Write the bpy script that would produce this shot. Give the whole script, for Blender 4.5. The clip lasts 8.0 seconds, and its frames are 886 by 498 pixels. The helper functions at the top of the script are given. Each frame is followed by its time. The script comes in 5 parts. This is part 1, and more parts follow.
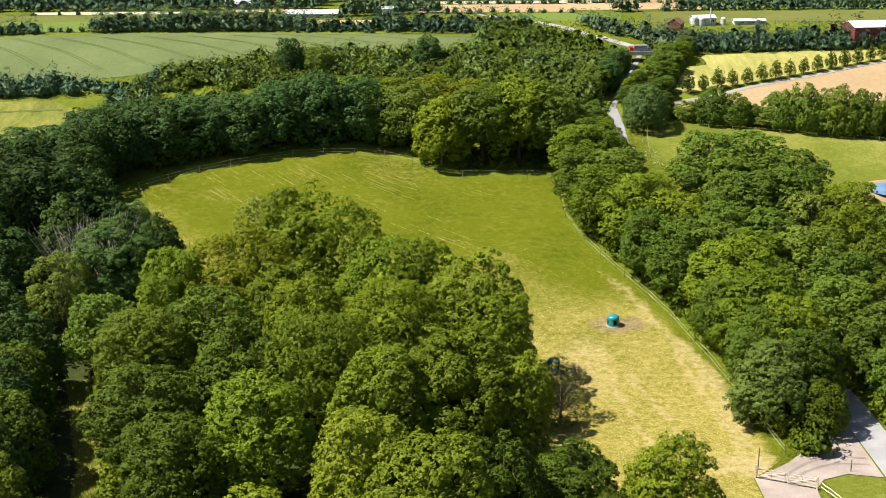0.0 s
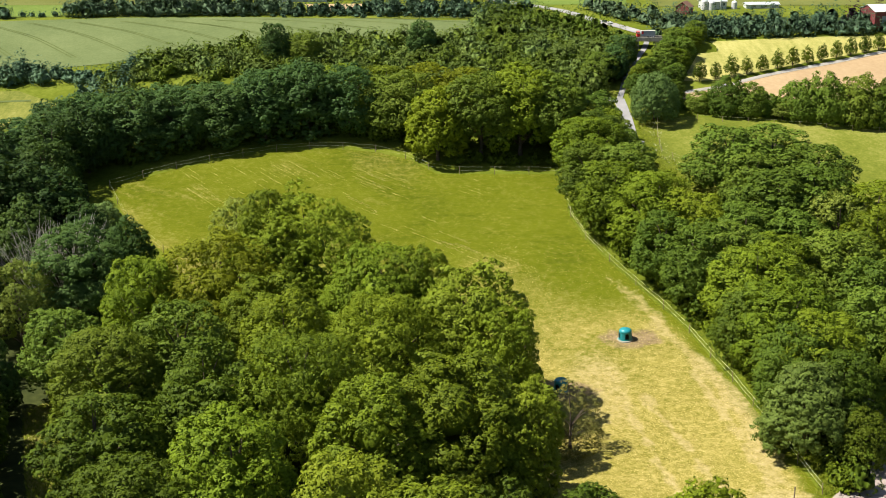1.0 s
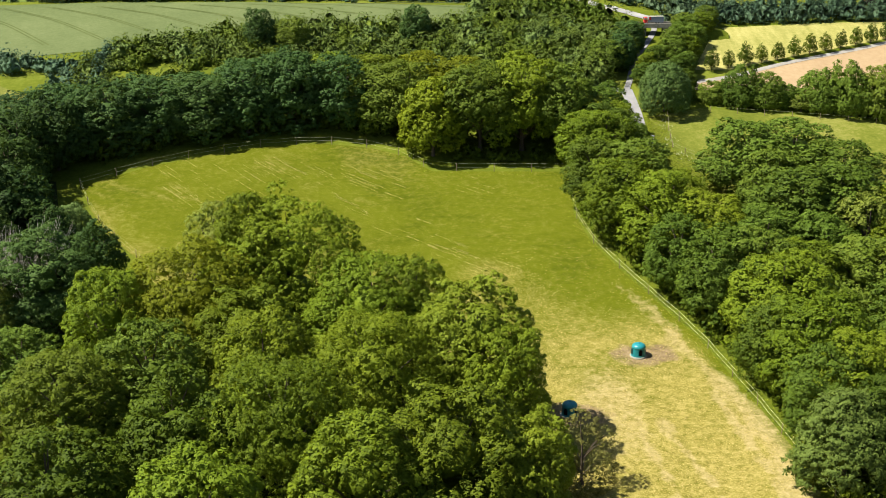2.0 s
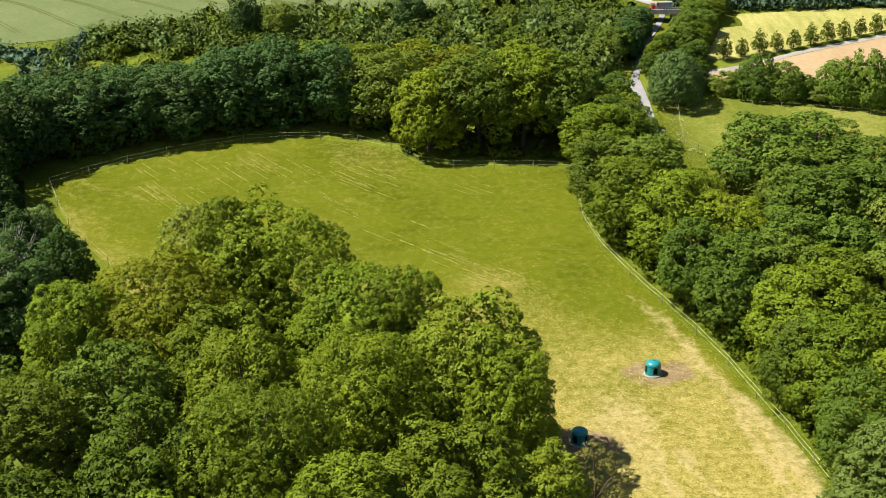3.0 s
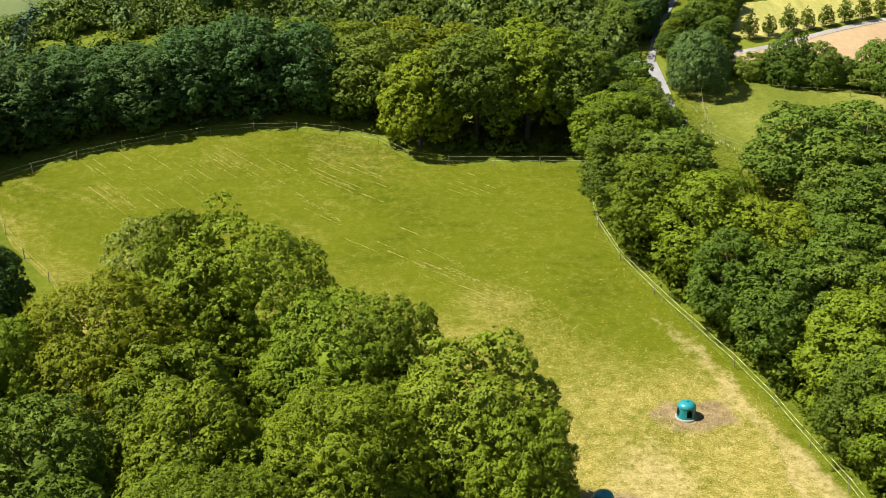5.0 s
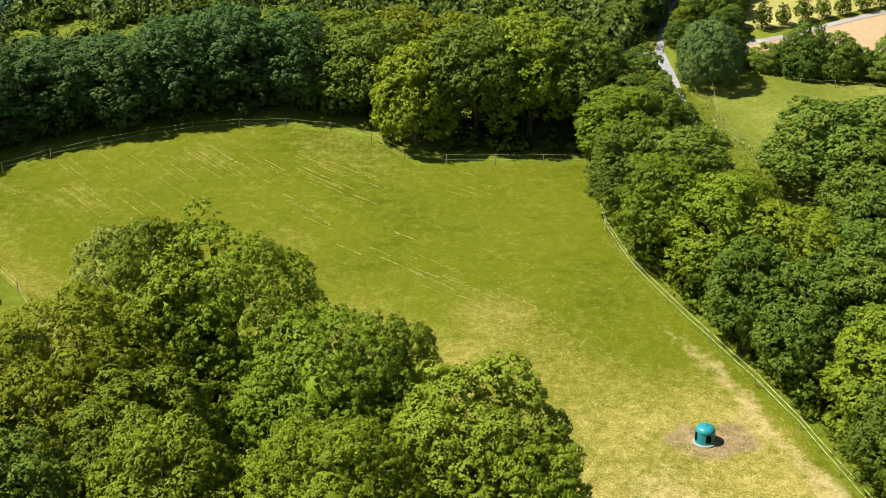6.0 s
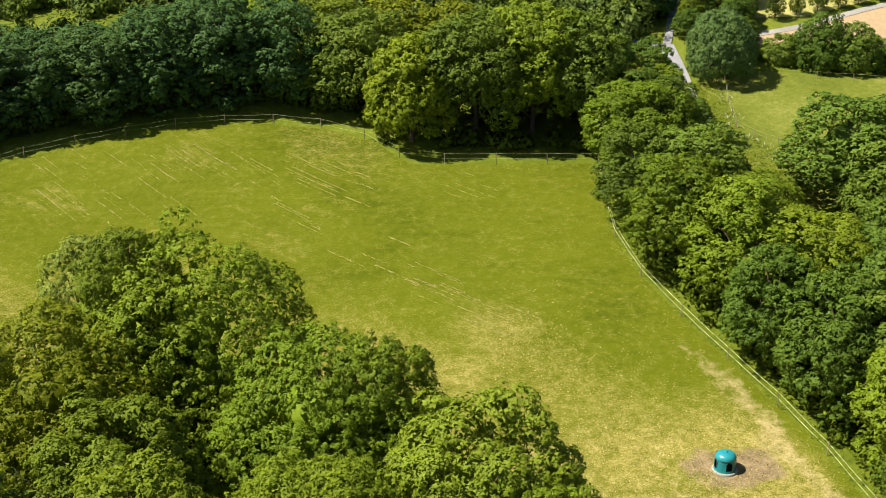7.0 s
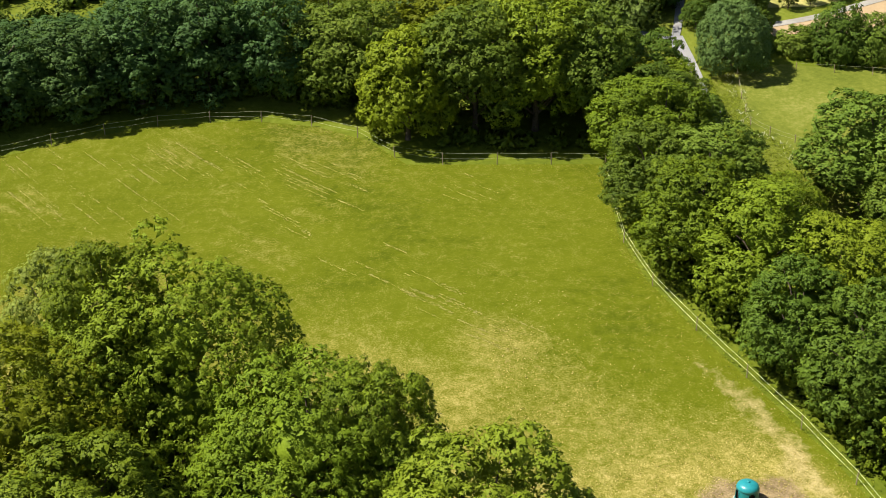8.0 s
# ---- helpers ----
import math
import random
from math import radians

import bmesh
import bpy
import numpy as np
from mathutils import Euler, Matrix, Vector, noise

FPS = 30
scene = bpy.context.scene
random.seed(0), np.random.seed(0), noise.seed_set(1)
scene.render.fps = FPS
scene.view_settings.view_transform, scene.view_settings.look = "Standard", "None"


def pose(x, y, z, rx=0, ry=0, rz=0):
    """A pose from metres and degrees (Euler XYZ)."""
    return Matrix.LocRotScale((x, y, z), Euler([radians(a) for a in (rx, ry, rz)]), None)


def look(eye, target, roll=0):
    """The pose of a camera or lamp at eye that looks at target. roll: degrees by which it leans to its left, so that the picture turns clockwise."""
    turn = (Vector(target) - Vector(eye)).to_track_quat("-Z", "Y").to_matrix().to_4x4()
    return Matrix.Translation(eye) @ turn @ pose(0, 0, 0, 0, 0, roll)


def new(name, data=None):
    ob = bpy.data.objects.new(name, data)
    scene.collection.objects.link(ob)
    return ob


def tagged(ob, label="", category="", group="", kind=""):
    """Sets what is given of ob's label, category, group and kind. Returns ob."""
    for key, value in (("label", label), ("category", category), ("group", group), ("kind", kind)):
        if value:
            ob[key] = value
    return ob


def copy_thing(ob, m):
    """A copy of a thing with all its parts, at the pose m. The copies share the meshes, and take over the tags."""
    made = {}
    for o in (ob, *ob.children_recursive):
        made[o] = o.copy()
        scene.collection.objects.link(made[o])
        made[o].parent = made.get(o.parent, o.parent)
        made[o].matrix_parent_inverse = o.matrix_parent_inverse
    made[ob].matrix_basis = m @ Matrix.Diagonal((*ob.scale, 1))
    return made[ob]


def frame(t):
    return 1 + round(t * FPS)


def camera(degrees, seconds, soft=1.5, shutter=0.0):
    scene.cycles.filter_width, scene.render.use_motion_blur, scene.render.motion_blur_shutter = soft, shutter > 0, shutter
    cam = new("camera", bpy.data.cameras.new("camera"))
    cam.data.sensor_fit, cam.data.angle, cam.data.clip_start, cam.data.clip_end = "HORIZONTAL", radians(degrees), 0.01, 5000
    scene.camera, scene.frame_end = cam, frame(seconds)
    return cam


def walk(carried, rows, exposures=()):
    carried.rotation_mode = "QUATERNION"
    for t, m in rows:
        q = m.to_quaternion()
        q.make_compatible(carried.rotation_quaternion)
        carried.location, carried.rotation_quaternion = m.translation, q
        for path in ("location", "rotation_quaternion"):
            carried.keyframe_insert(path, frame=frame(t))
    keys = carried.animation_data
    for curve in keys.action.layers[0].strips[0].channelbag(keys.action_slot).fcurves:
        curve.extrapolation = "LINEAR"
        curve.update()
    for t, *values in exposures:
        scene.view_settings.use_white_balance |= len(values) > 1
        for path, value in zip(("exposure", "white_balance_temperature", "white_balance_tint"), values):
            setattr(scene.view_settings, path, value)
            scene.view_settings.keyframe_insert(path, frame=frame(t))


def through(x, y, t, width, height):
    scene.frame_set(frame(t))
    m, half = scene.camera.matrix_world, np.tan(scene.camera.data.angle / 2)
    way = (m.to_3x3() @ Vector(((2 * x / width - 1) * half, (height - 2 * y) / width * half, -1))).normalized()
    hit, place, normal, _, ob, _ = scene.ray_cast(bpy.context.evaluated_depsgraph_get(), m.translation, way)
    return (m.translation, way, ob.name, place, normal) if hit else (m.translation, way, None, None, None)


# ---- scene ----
from mathutils.geometry import delaunay_2d_cdt

cam = camera(39.0, 8.0, soft=0.70)
# seconds, eye x y z in metres, yaw, pitch, roll in degrees
ROWS = [
    (0.0, 0.00, 0.00, 61.00, 0.000, -17.334, 0.370),
    (0.5, -0.07, 7.66, 60.19, -0.129, -17.723, 0.370),
    (1.0, -0.14, 14.91, 59.41, -0.257, -18.103, 0.366),
    (1.5, -0.21, 21.79, 58.64, -0.383, -18.475, 0.360),
    (2.0, -0.28, 28.30, 57.89, -0.508, -18.839, 0.351),
    (2.5, -0.34, 34.48, 57.16, -0.631, -19.197, 0.340),
    (3.0, -0.40, 40.33, 56.45, -0.753, -19.548, 0.327),
    (3.5, -0.46, 45.87, 55.76, -0.873, -19.894, 0.312),
    (4.0, -0.51, 51.13, 55.10, -0.992, -20.236, 0.295),
    (4.5, -0.56, 56.13, 54.46, -1.110, -20.574, 0.277),
    (5.0, -0.61, 60.88, 53.85, -1.226, -20.910, 0.258),
    (5.5, -0.65, 65.40, 53.26, -1.341, -21.244, 0.238),
    (6.0, -0.69, 69.71, 52.70, -1.455, -21.576, 0.217),
    (6.5, -0.72, 73.83, 52.16, -1.568, -21.908, 0.196),
    (7.0, -0.75, 77.79, 51.65, -1.679, -22.241, 0.174),
    (7.5, -0.78, 81.59, 51.18, -1.789, -22.576, 0.153),
    (8.0, -0.80, 85.25, 50.73, -1.899, -22.912, 0.132),
]
walk(cam, [(t, pose(x, y, z, 90 + pitch, roll, yaw)) for t, x, y, z, yaw, pitch, roll in ROWS], [(0.0, 0.98), (6.0, 0.98), (8.0, 0.92)])

# ---- sky and sun ----
SUN_FROM = Vector((-0.96, -0.06, 1.38)).normalized()
world = bpy.data.worlds.new("sky")
scene.world = world
world.use_nodes = True
wn = world.node_tree
sky = wn.nodes.new("ShaderNodeTexSky")
sky.sky_type = "NISHITA"
sky.sun_disc = False
sky.sun_elevation = math.asin(SUN_FROM.z)
sky.sun_rotation = math.atan2(SUN_FROM.x, SUN_FROM.y) % (2 * math.pi)
wn.nodes["Background"].inputs["Strength"].default_value = 0.051
wn.links.new(sky.outputs["Color"], wn.nodes["Background"].inputs["Color"])
sun_data = bpy.data.lights.new("sun", "SUN")
sun_data.energy, sun_data.angle, sun_data.color = 5.0, radians(0.53), (1.0, 0.95, 0.84)
sun = new("sun", sun_data)
sun.matrix_world = look(SUN_FROM * 300, (0, 0, 0))


# ---- the lie of the land: level near, a gentle rise to a plateau ----
def soft(u, w):
    return w * np.logaddexp(0.0, np.asarray(u, dtype=float) / w)


def land(x, y):
    return 0.235 * (soft(np.asarray(y) - 158.0, 6.0) - soft(np.asarray(y) - 270.0, 12.0)) + 0.0 * np.asarray(x)


def value_noise(x, y, scale, seed):
    """Smooth noise in 0..1 over the plan, for masks of wear."""
    rng = np.random.default_rng(seed)
    table = rng.random((64, 64))
    u, v = np.asarray(x) / scale, np.asarray(y) / scale
    i, j = np.floor(u).astype(int), np.floor(v).astype(int)
    a, b = u - i, v - j
    a, b = a * a * (3 - 2 * a), b * b * (3 - 2 * b)
    g = lambda p, q: table[p % 64, q % 64]
    return (g(i, j) * (1 - a) + g(i + 1, j) * a) * (1 - b) + (g(i, j + 1) * (1 - a) + g(i + 1, j + 1) * a) * b


def ease(a, b, v):
    t = np.clip((np.asarray(v, dtype=float) - a) / (b - a), 0, 1)
    return t * t * (3 - 2 * t)


def line_distance(x, y, pts):
    """Distance from points of the plan to a polyline."""
    best = np.full(np.shape(x), 1e9)
    for (ax, ay), (bx, by) in zip(pts[:-1], pts[1:]):
        dx, dy = bx - ax, by - ay
        t = np.clip(((x - ax) * dx + (y - ay) * dy) / max(1e-9, dx * dx + dy * dy), 0, 1)
        best = np.minimum(best, np.hypot(x - ax - t * dx, y - ay - t * dy))
    return best


def inside(x, y, poly):
    x, y = np.asarray(x), np.asarray(y)
    hit = np.zeros(x.shape, bool)
    for (ax, ay), (bx, by) in zip(poly, poly[1:] + poly[:1]):
        if ay != by:
            cross = ((ay > y) != (by > y)) & (x < (bx - ax) * (y - ay) / (by - ay) + ax)
            hit ^= cross
    return hit


# ---- materials ----
def link(nt, a, b):
    nt.links.new(a, b)


def node(nt, kind, **values):
    n = nt.nodes.new(kind)
    for key, value in values.items():
        n.inputs[key].default_value = value
    return n


def ramp(nt, fac, stops):
    n = nt.nodes.new("ShaderNodeValToRGB")
    while len(n.color_ramp.elements) < len(stops):
        n.color_ramp.elements.new(0.5)
    for e, (p, c) in zip(n.color_ramp.elements, stops):
        e.position, e.color = p, (*c, 1.0) if len(c) == 3 else c
    link(nt, fac, n.inputs["Fac"])
    return n.outputs["Color"]


def mix(nt, fac, a, b, how="MIX"):
    n = nt.nodes.new("ShaderNodeMix")
    n.data_type, n.blend_type = "RGBA", how
    for socket, value in ((n.inputs[0], fac), (n.inputs[6], a), (n.inputs[7], b)):
        if isinstance(value, (int, float)):
            socket.default_value = value
        elif isinstance(value, tuple):
            socket.default_value = (*value, 1.0)
        else:
            link(nt, value, socket)
    return n.outputs[2]


def calc(nt, how, a, b=0.0, c=None):
    n = nt.nodes.new("ShaderNodeMath")
    n.operation = how
    for socket, value in zip(n.inputs, (a, b, c)):
        if value is None:
            continue
        if isinstance(value, (int, float)):
            socket.default_value = value
        else:
            link(nt, value, socket)
    return n.outputs[0]


def position(nt, scale=(1, 1, 1), turn=0.0):
    g = nt.nodes.new("ShaderNodeNewGeometry")
    m = nt.nodes.new("ShaderNodeMapping")
    m.inputs["Scale"].default_value = scale
    m.inputs["Rotation"].default_value = (0, 0, turn)
    link(nt, g.outputs["Position"], m.inputs["Vector"])
    return m.outputs["Vector"]


def noise_at(nt, vector, scale, detail=3.0, rough=0.55):
    n = node(nt, "ShaderNodeTexNoise", Scale=scale, Detail=detail, Roughness=rough)
    link(nt, vector, n.inputs["Vector"])
    return n.outputs["Fac"]


def material(name, rough=0.8, spec=0.2, metal=0.0):
    m = bpy.data.materials.new(name)
    m.use_nodes = True
    b = m.node_tree.nodes["Principled BSDF"]
    b.inputs["Roughness"].default_value = rough
    b.inputs["Specular IOR Level"].default_value = spec
    b.inputs["Metallic"].default_value = metal
    return m, m.node_tree, b


def bump(nt, b, height, strength, distance):
    n = node(nt, "ShaderNodeBump", Strength=strength, Distance=distance)
    link(nt, height, n.inputs["Height"])
    link(nt, n.outputs["Normal"], b.inputs["Normal"])


def plain(name, colour, rough=0.6, spec=0.3, metal=0.0, grain=6.0, dirt=0.25):
    """Paint, metal or wood of one colour with grain and dirt at two scales."""
    m, nt, b = material(name, rough, spec, metal)
    p = position(nt)
    dark = tuple(c * (1 - dirt) for c in colour)
    light = tuple(min(1, c * (1 + 0.5 * dirt)) for c in colour)
    c = ramp(nt, noise_at(nt, p, grain), [(0.3, dark), (0.5, colour), (0.7, light)])
    c = mix(nt, calc(nt, "MULTIPLY", noise_at(nt, p, grain * 0.13), 0.5), c, dark)
    link(nt, c, b.inputs["Base Color"])
    bump(nt, b, noise_at(nt, p, grain * 4), 0.2, 0.01)
    return m


def leaf_material(name, deep, mid, light, through, rough=0.6, cool=0.75, grain=7.5):
    """Leaves: each leaf its own tone, boughs and trees differ, and some light comes through."""
    m, nt, b = material(name, rough, 0.10)
    geo = nt.nodes.new("ShaderNodeNewGeometry")
    info = nt.nodes.new("ShaderNodeObjectInfo")
    each = geo.outputs["Random Per Island"]
    bough = noise_at(nt, position(nt), 0.33, 2.0)
    spray = noise_at(nt, position(nt), 1.1, 2.0)
    f = calc(nt, "MULTIPLY_ADD", each, 0.24, calc(nt, "MULTIPLY_ADD", bough, 0.38, calc(nt, "MULTIPLY", spray, 0.38)))
    leaflets = noise_at(nt, position(nt), grain, 2.0, 0.7)
    f = calc(nt, "MULTIPLY_ADD", leaflets, 0.7, calc(nt, "SUBTRACT", f, 0.35))
    bump(nt, b, leaflets, 0.7, 0.06)
    f = calc(nt, "ADD", f, calc(nt, "MULTIPLY_ADD", info.outputs["Random"], 0.34, -0.17))
    c = ramp(nt, f, [(0.15, deep), (0.5, mid), (0.85, light)])
    hue = calc(nt, "FRACT", calc(nt, "MULTIPLY", info.outputs["Random"], 7.31))
    c = mix(nt, calc(nt, "MULTIPLY", hue, cool), c, (0.80, 0.98, 1.12), "MULTIPLY")
    link(nt, c, b.inputs["Base Color"])
    t = nt.nodes.new("ShaderNodeBsdfTranslucent")
    link(nt, mix(nt, 0.75, c, through), t.inputs["Color"])
    s = nt.nodes.new("ShaderNodeMixShader")
    s.inputs["Fac"].default_value = 0.22
    link(nt, b.outputs[0], s.inputs[1])
    link(nt, t.outputs[0], s.inputs[2])
    link(nt, s.outputs[0], nt.nodes["Material Output"].inputs["Surface"])
    return m


LEAF = {
    "a": leaf_material("ash_leaves", (0.058, 0.084, 0.006), (0.156, 0.199, 0.010), (0.260, 0.305, 0.020), (0.260, 0.316, 0.008)),
    "b": leaf_material("young_leaves", (0.052, 0.076, 0.005), (0.148, 0.185, 0.010), (0.237, 0.273, 0.021), (0.232, 0.284, 0.009), cool=0.45),
    "o": leaf_material("olive_leaves", (0.059, 0.075, 0.005), (0.156, 0.178, 0.007), (0.256, 0.274, 0.012), (0.248, 0.276, 0.006), cool=0.15),
    "d": leaf_material("dark_leaves", (0.022, 0.047, 0.014), (0.058, 0.105, 0.024), (0.108, 0.170, 0.036), (0.10, 0.17, 0.014)),
    # about a quarter darker than the "d" leaves, for the left wood
    "e": leaf_material("deepest_green_leaves", (0.017, 0.036, 0.009), (0.045, 0.080, 0.014), (0.086, 0.134, 0.022), (0.08, 0.13, 0.012)),
    "p": leaf_material("pale_leaves", (0.080, 0.100, 0.012), (0.170, 0.200, 0.026), (0.255, 0.285, 0.050), (0.22, 0.27, 0.020)),
    "w": leaf_material("willow_leaves", (0.064, 0.104, 0.024), (0.138, 0.195, 0.046), (0.212, 0.280, 0.074), (0.15, 0.21, 0.03), grain=3.0),
    "c": leaf_material("hawthorn_leaves", (0.049, 0.080, 0.016), (0.121, 0.168, 0.030), (0.216, 0.276, 0.059), (0.238, 0.302, 0.032)),
    "y": leaf_material("sunlit_maple_leaves", (0.080, 0.110, 0.006), (0.202, 0.252, 0.012), (0.308, 0.360, 0.025), (0.308, 0.374, 0.011), cool=0.1),
    "g": leaf_material("green_leaves", (0.039, 0.067, 0.008), (0.104, 0.148, 0.014), (0.183, 0.232, 0.026), (0.167, 0.229, 0.011)),
    "n": leaf_material("dark_olive_leaves", (0.032, 0.050, 0.005), (0.081, 0.110, 0.007), (0.140, 0.173, 0.013), (0.135, 0.180, 0.007)),
    "r": leaf_material("brown_twigs", (0.101, 0.083, 0.018), (0.198, 0.177, 0.039), (0.305, 0.280, 0.072), (0.260, 0.234, 0.039)),
    # blue added to these leaves paints in the haze of distance
    "f": leaf_material("haze_tinted_leaves", (0.038, 0.072, 0.042), (0.090, 0.144, 0.074), (0.146, 0.206, 0.098), (0.14, 0.20, 0.060), grain=2.2),
    "m": leaf_material("copper_leaves", (0.020, 0.008, 0.014), (0.045, 0.018, 0.030), (0.080, 0.035, 0.050), (0.08, 0.02, 0.03)),
}
BARK = plain("bark", (0.11, 0.085, 0.06), 0.9, 0.1, grain=5.0, dirt=0.4)
DEAD_WOOD = plain("dead_wood", (0.46, 0.42, 0.36), 0.9, 0.1, grain=5.0, dirt=0.3)


def grass_material(name, tones, scale=1.0, streak=0.0, turn=0.0):
    """Sward in three tones, patchy at several scales; streak: stretched along a direction."""
    m, nt, b = material(name, 0.9, 0.08)
    p = position(nt)
    q = position(nt, (1.0, 0.12, 1.0), turn) if streak else p
    big = noise_at(nt, p, 0.045 * scale, 4.0)
    small = noise_at(nt, p, 1.3 * scale, 4.0, 0.7)
    fine = noise_at(nt, q, 0.5 * scale, 3.0, 0.7)
    f = calc(nt, "MULTIPLY_ADD", big, 0.45, calc(nt, "MULTIPLY", small, 0.35))
    f = calc(nt, "MULTIPLY_ADD", fine, 0.2 + 0.3 * streak, f)
    f = calc(nt, "SUBTRACT", f, 0.15 * streak)
    c = ramp(nt, f, [(0.34, tones[0]), (0.5, tones[1]), (0.66, tones[2])])
    link(nt, c, b.inputs["Base Color"])
    bump(nt, b, small, 0.6, 0.12)
    return m


GROUND = grass_material("rough_grass", ((0.058, 0.080, 0.006), (0.105, 0.130, 0.010), (0.170, 0.190, 0.028)))
MEADOW = grass_material("meadow_grass", ((0.072, 0.096, 0.010), (0.134, 0.152, 0.020), (0.240, 0.232, 0.060)), 1.6)
# crop green shifted towards blue-grey to paint in some distance haze
CROP = grass_material("haze_tinted_crop", ((0.082, 0.108, 0.040), (0.113, 0.142, 0.053), (0.146, 0.174, 0.070)), 1.4)
YELLOW = grass_material("ripening_crop", ((0.225, 0.222, 0.056), (0.315, 0.295, 0.088), (0.420, 0.380, 0.140)), 1.3, 1.0, 1.15)
TAN = grass_material("stubble", ((0.300, 0.208, 0.115), (0.365, 0.262, 0.148), (0.440, 0.322, 0.186)), 0.8)
PALE = grass_material("pale_stubble", ((0.42, 0.40, 0.28), (0.48, 0.45, 0.33), (0.54, 0.51, 0.38)))
LIME = grass_material("fresh_grass", ((0.085, 0.125, 0.022), (0.115, 0.165, 0.030), (0.150, 0.200, 0.045)))
OLIVE = grass_material("olive_crop", ((0.088, 0.100, 0.022), (0.118, 0.130, 0.031), (0.155, 0.162, 0.048)), 1.5)
HAY = grass_material("mown_hay", ((0.105, 0.122, 0.020), (0.175, 0.180, 0.038), (0.270, 0.250, 0.075)), 1.3, 1.0, 0.4)
# near-black tones: the deep shade under the trees is painted into the ground
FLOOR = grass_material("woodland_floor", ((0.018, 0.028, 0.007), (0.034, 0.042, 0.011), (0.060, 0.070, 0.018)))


def paddock_material():
    """Grazed sward: attributes say where it is worn to straw, bare soil, or pale mown streaks."""
    m, nt, b = material("grazed_sward", 0.95, 0.05)
    p = position(nt)
    worn = nt.nodes.new("ShaderNodeAttribute")
    worn.attribute_name = "wear"
    ch = nt.nodes.new("ShaderNodeSeparateColor")
    link(nt, worn.outputs["Color"], ch.inputs["Color"])
    big = noise_at(nt, p, 0.07, 4.0)
    small = noise_at(nt, p, 1.1, 5.0, 0.75)
    fine = noise_at(nt, p, 6.5, 3.0, 0.75)
    drift = noise_at(nt, position(nt, (0.25, 1.0, 1.0), 0.5), 0.9, 3.0, 0.65)
    g = calc(nt, "MULTIPLY_ADD", big, 0.42, calc(nt, "MULTIPLY_ADD", small, 0.26, calc(nt, "MULTIPLY_ADD", fine, 0.16, calc(nt, "MULTIPLY", drift, 0.16))))
    green = ramp(nt, g, [(0.36, (0.046, 0.064, 0.003)), (0.47, (0.088, 0.104, 0.005)), (0.56, (0.104, 0.119, 0.007)), (0.66, (0.150, 0.154, 0.018))])
    s = calc(nt, "MULTIPLY_ADD", fine, 0.5, calc(nt, "MULTIPLY", small, 0.5))
    straw = ramp(nt, s, [(0.38, (0.165, 0.142, 0.026)), (0.49, (0.300, 0.248, 0.066)), (0.62, (0.430, 0.352, 0.124))])
    straw = mix(nt, ramp(nt, noise_at(nt, p, 0.16, 5.0, 0.65), [(0.36, (0, 0, 0)), (0.66, (0.9, 0.9, 0.9))]), straw, ramp(nt, s, [(0.38, (0.135, 0.122, 0.018)), (0.5, (0.245, 0.210, 0.046)), (0.62, (0.375, 0.310, 0.096))]))
    fleck = calc(nt, "MULTIPLY", ramp(nt, noise_at(nt, p, 2.1, 4.0, 0.65), [(0.50, (0, 0, 0)), (0.60, (1, 1, 1))]), ramp(nt, noise_at(nt, p, 0.11, 3.0), [(0.40, (0.08, 0.08, 0.08)), (0.60, (0.65, 0.65, 0.65))]))
    straw = mix(nt, fleck, straw, ramp(nt, s, [(0.38, (0.105, 0.098, 0.013)), (0.62, (0.215, 0.186, 0.036))]))
    soil = ramp(nt, s, [(0.36, (0.25, 0.198, 0.076)), (0.5, (0.355, 0.284, 0.124)), (0.66, (0.44, 0.362, 0.178))])
    litter = ramp(nt, s, [(0.4, (0.12, 0.085, 0.045)), (0.6, (0.30, 0.22, 0.12))])
    ragged = calc(nt, "ADD", ch.outputs[0], calc(nt, "MULTIPLY_ADD", small, 0.8, -0.40))
    ragged = calc(nt, "ADD", ragged, calc(nt, "MULTIPLY_ADD", fine, 1.2, -0.6))
    edge = ramp(nt, ragged, [(0.05, (0, 0, 0)), (0.95, (0.95, 0.95, 0.95))])
    c = mix(nt, edge, green, straw)
    bare = ramp(nt, calc(nt, "ADD", ch.outputs[1], calc(nt, "MULTIPLY_ADD", small, 0.9, -0.45)), [(0.3, (0, 0, 0)), (0.8, (1, 1, 1))])
    c = mix(nt, bare, c, soil)
    dirt = ramp(nt, calc(nt, "ADD", ch.outputs[2], calc(nt, "MULTIPLY_ADD", fine, 1.2, -0.6)), [(0.4, (0, 0, 0)), (0.7, (1, 1, 1))])
    c = mix(nt, dirt, c, litter)
    link(nt, c, b.inputs["Base Color"])
    bump(nt, b, small, 0.7, 0.10)
    return m


def road_material(name, tone, speck):
    m, nt, b = material(name, 0.85, 0.2)
    p = position(nt)
    f = calc(nt, "MULTIPLY_ADD", noise_at(nt, p, 0.35, 4.0), 0.6, calc(nt, "MULTIPLY", noise_at(nt, p, 9.0, 2.0), 0.4))
    link(nt, ramp(nt, f, [(0.35, tuple(c * 0.78 for c in tone)), (0.5, tone), (0.68, speck)]), b.inputs["Base Color"])
    bump(nt, b, noise_at(nt, p, 22.0), 0.4, 0.01)
    return m


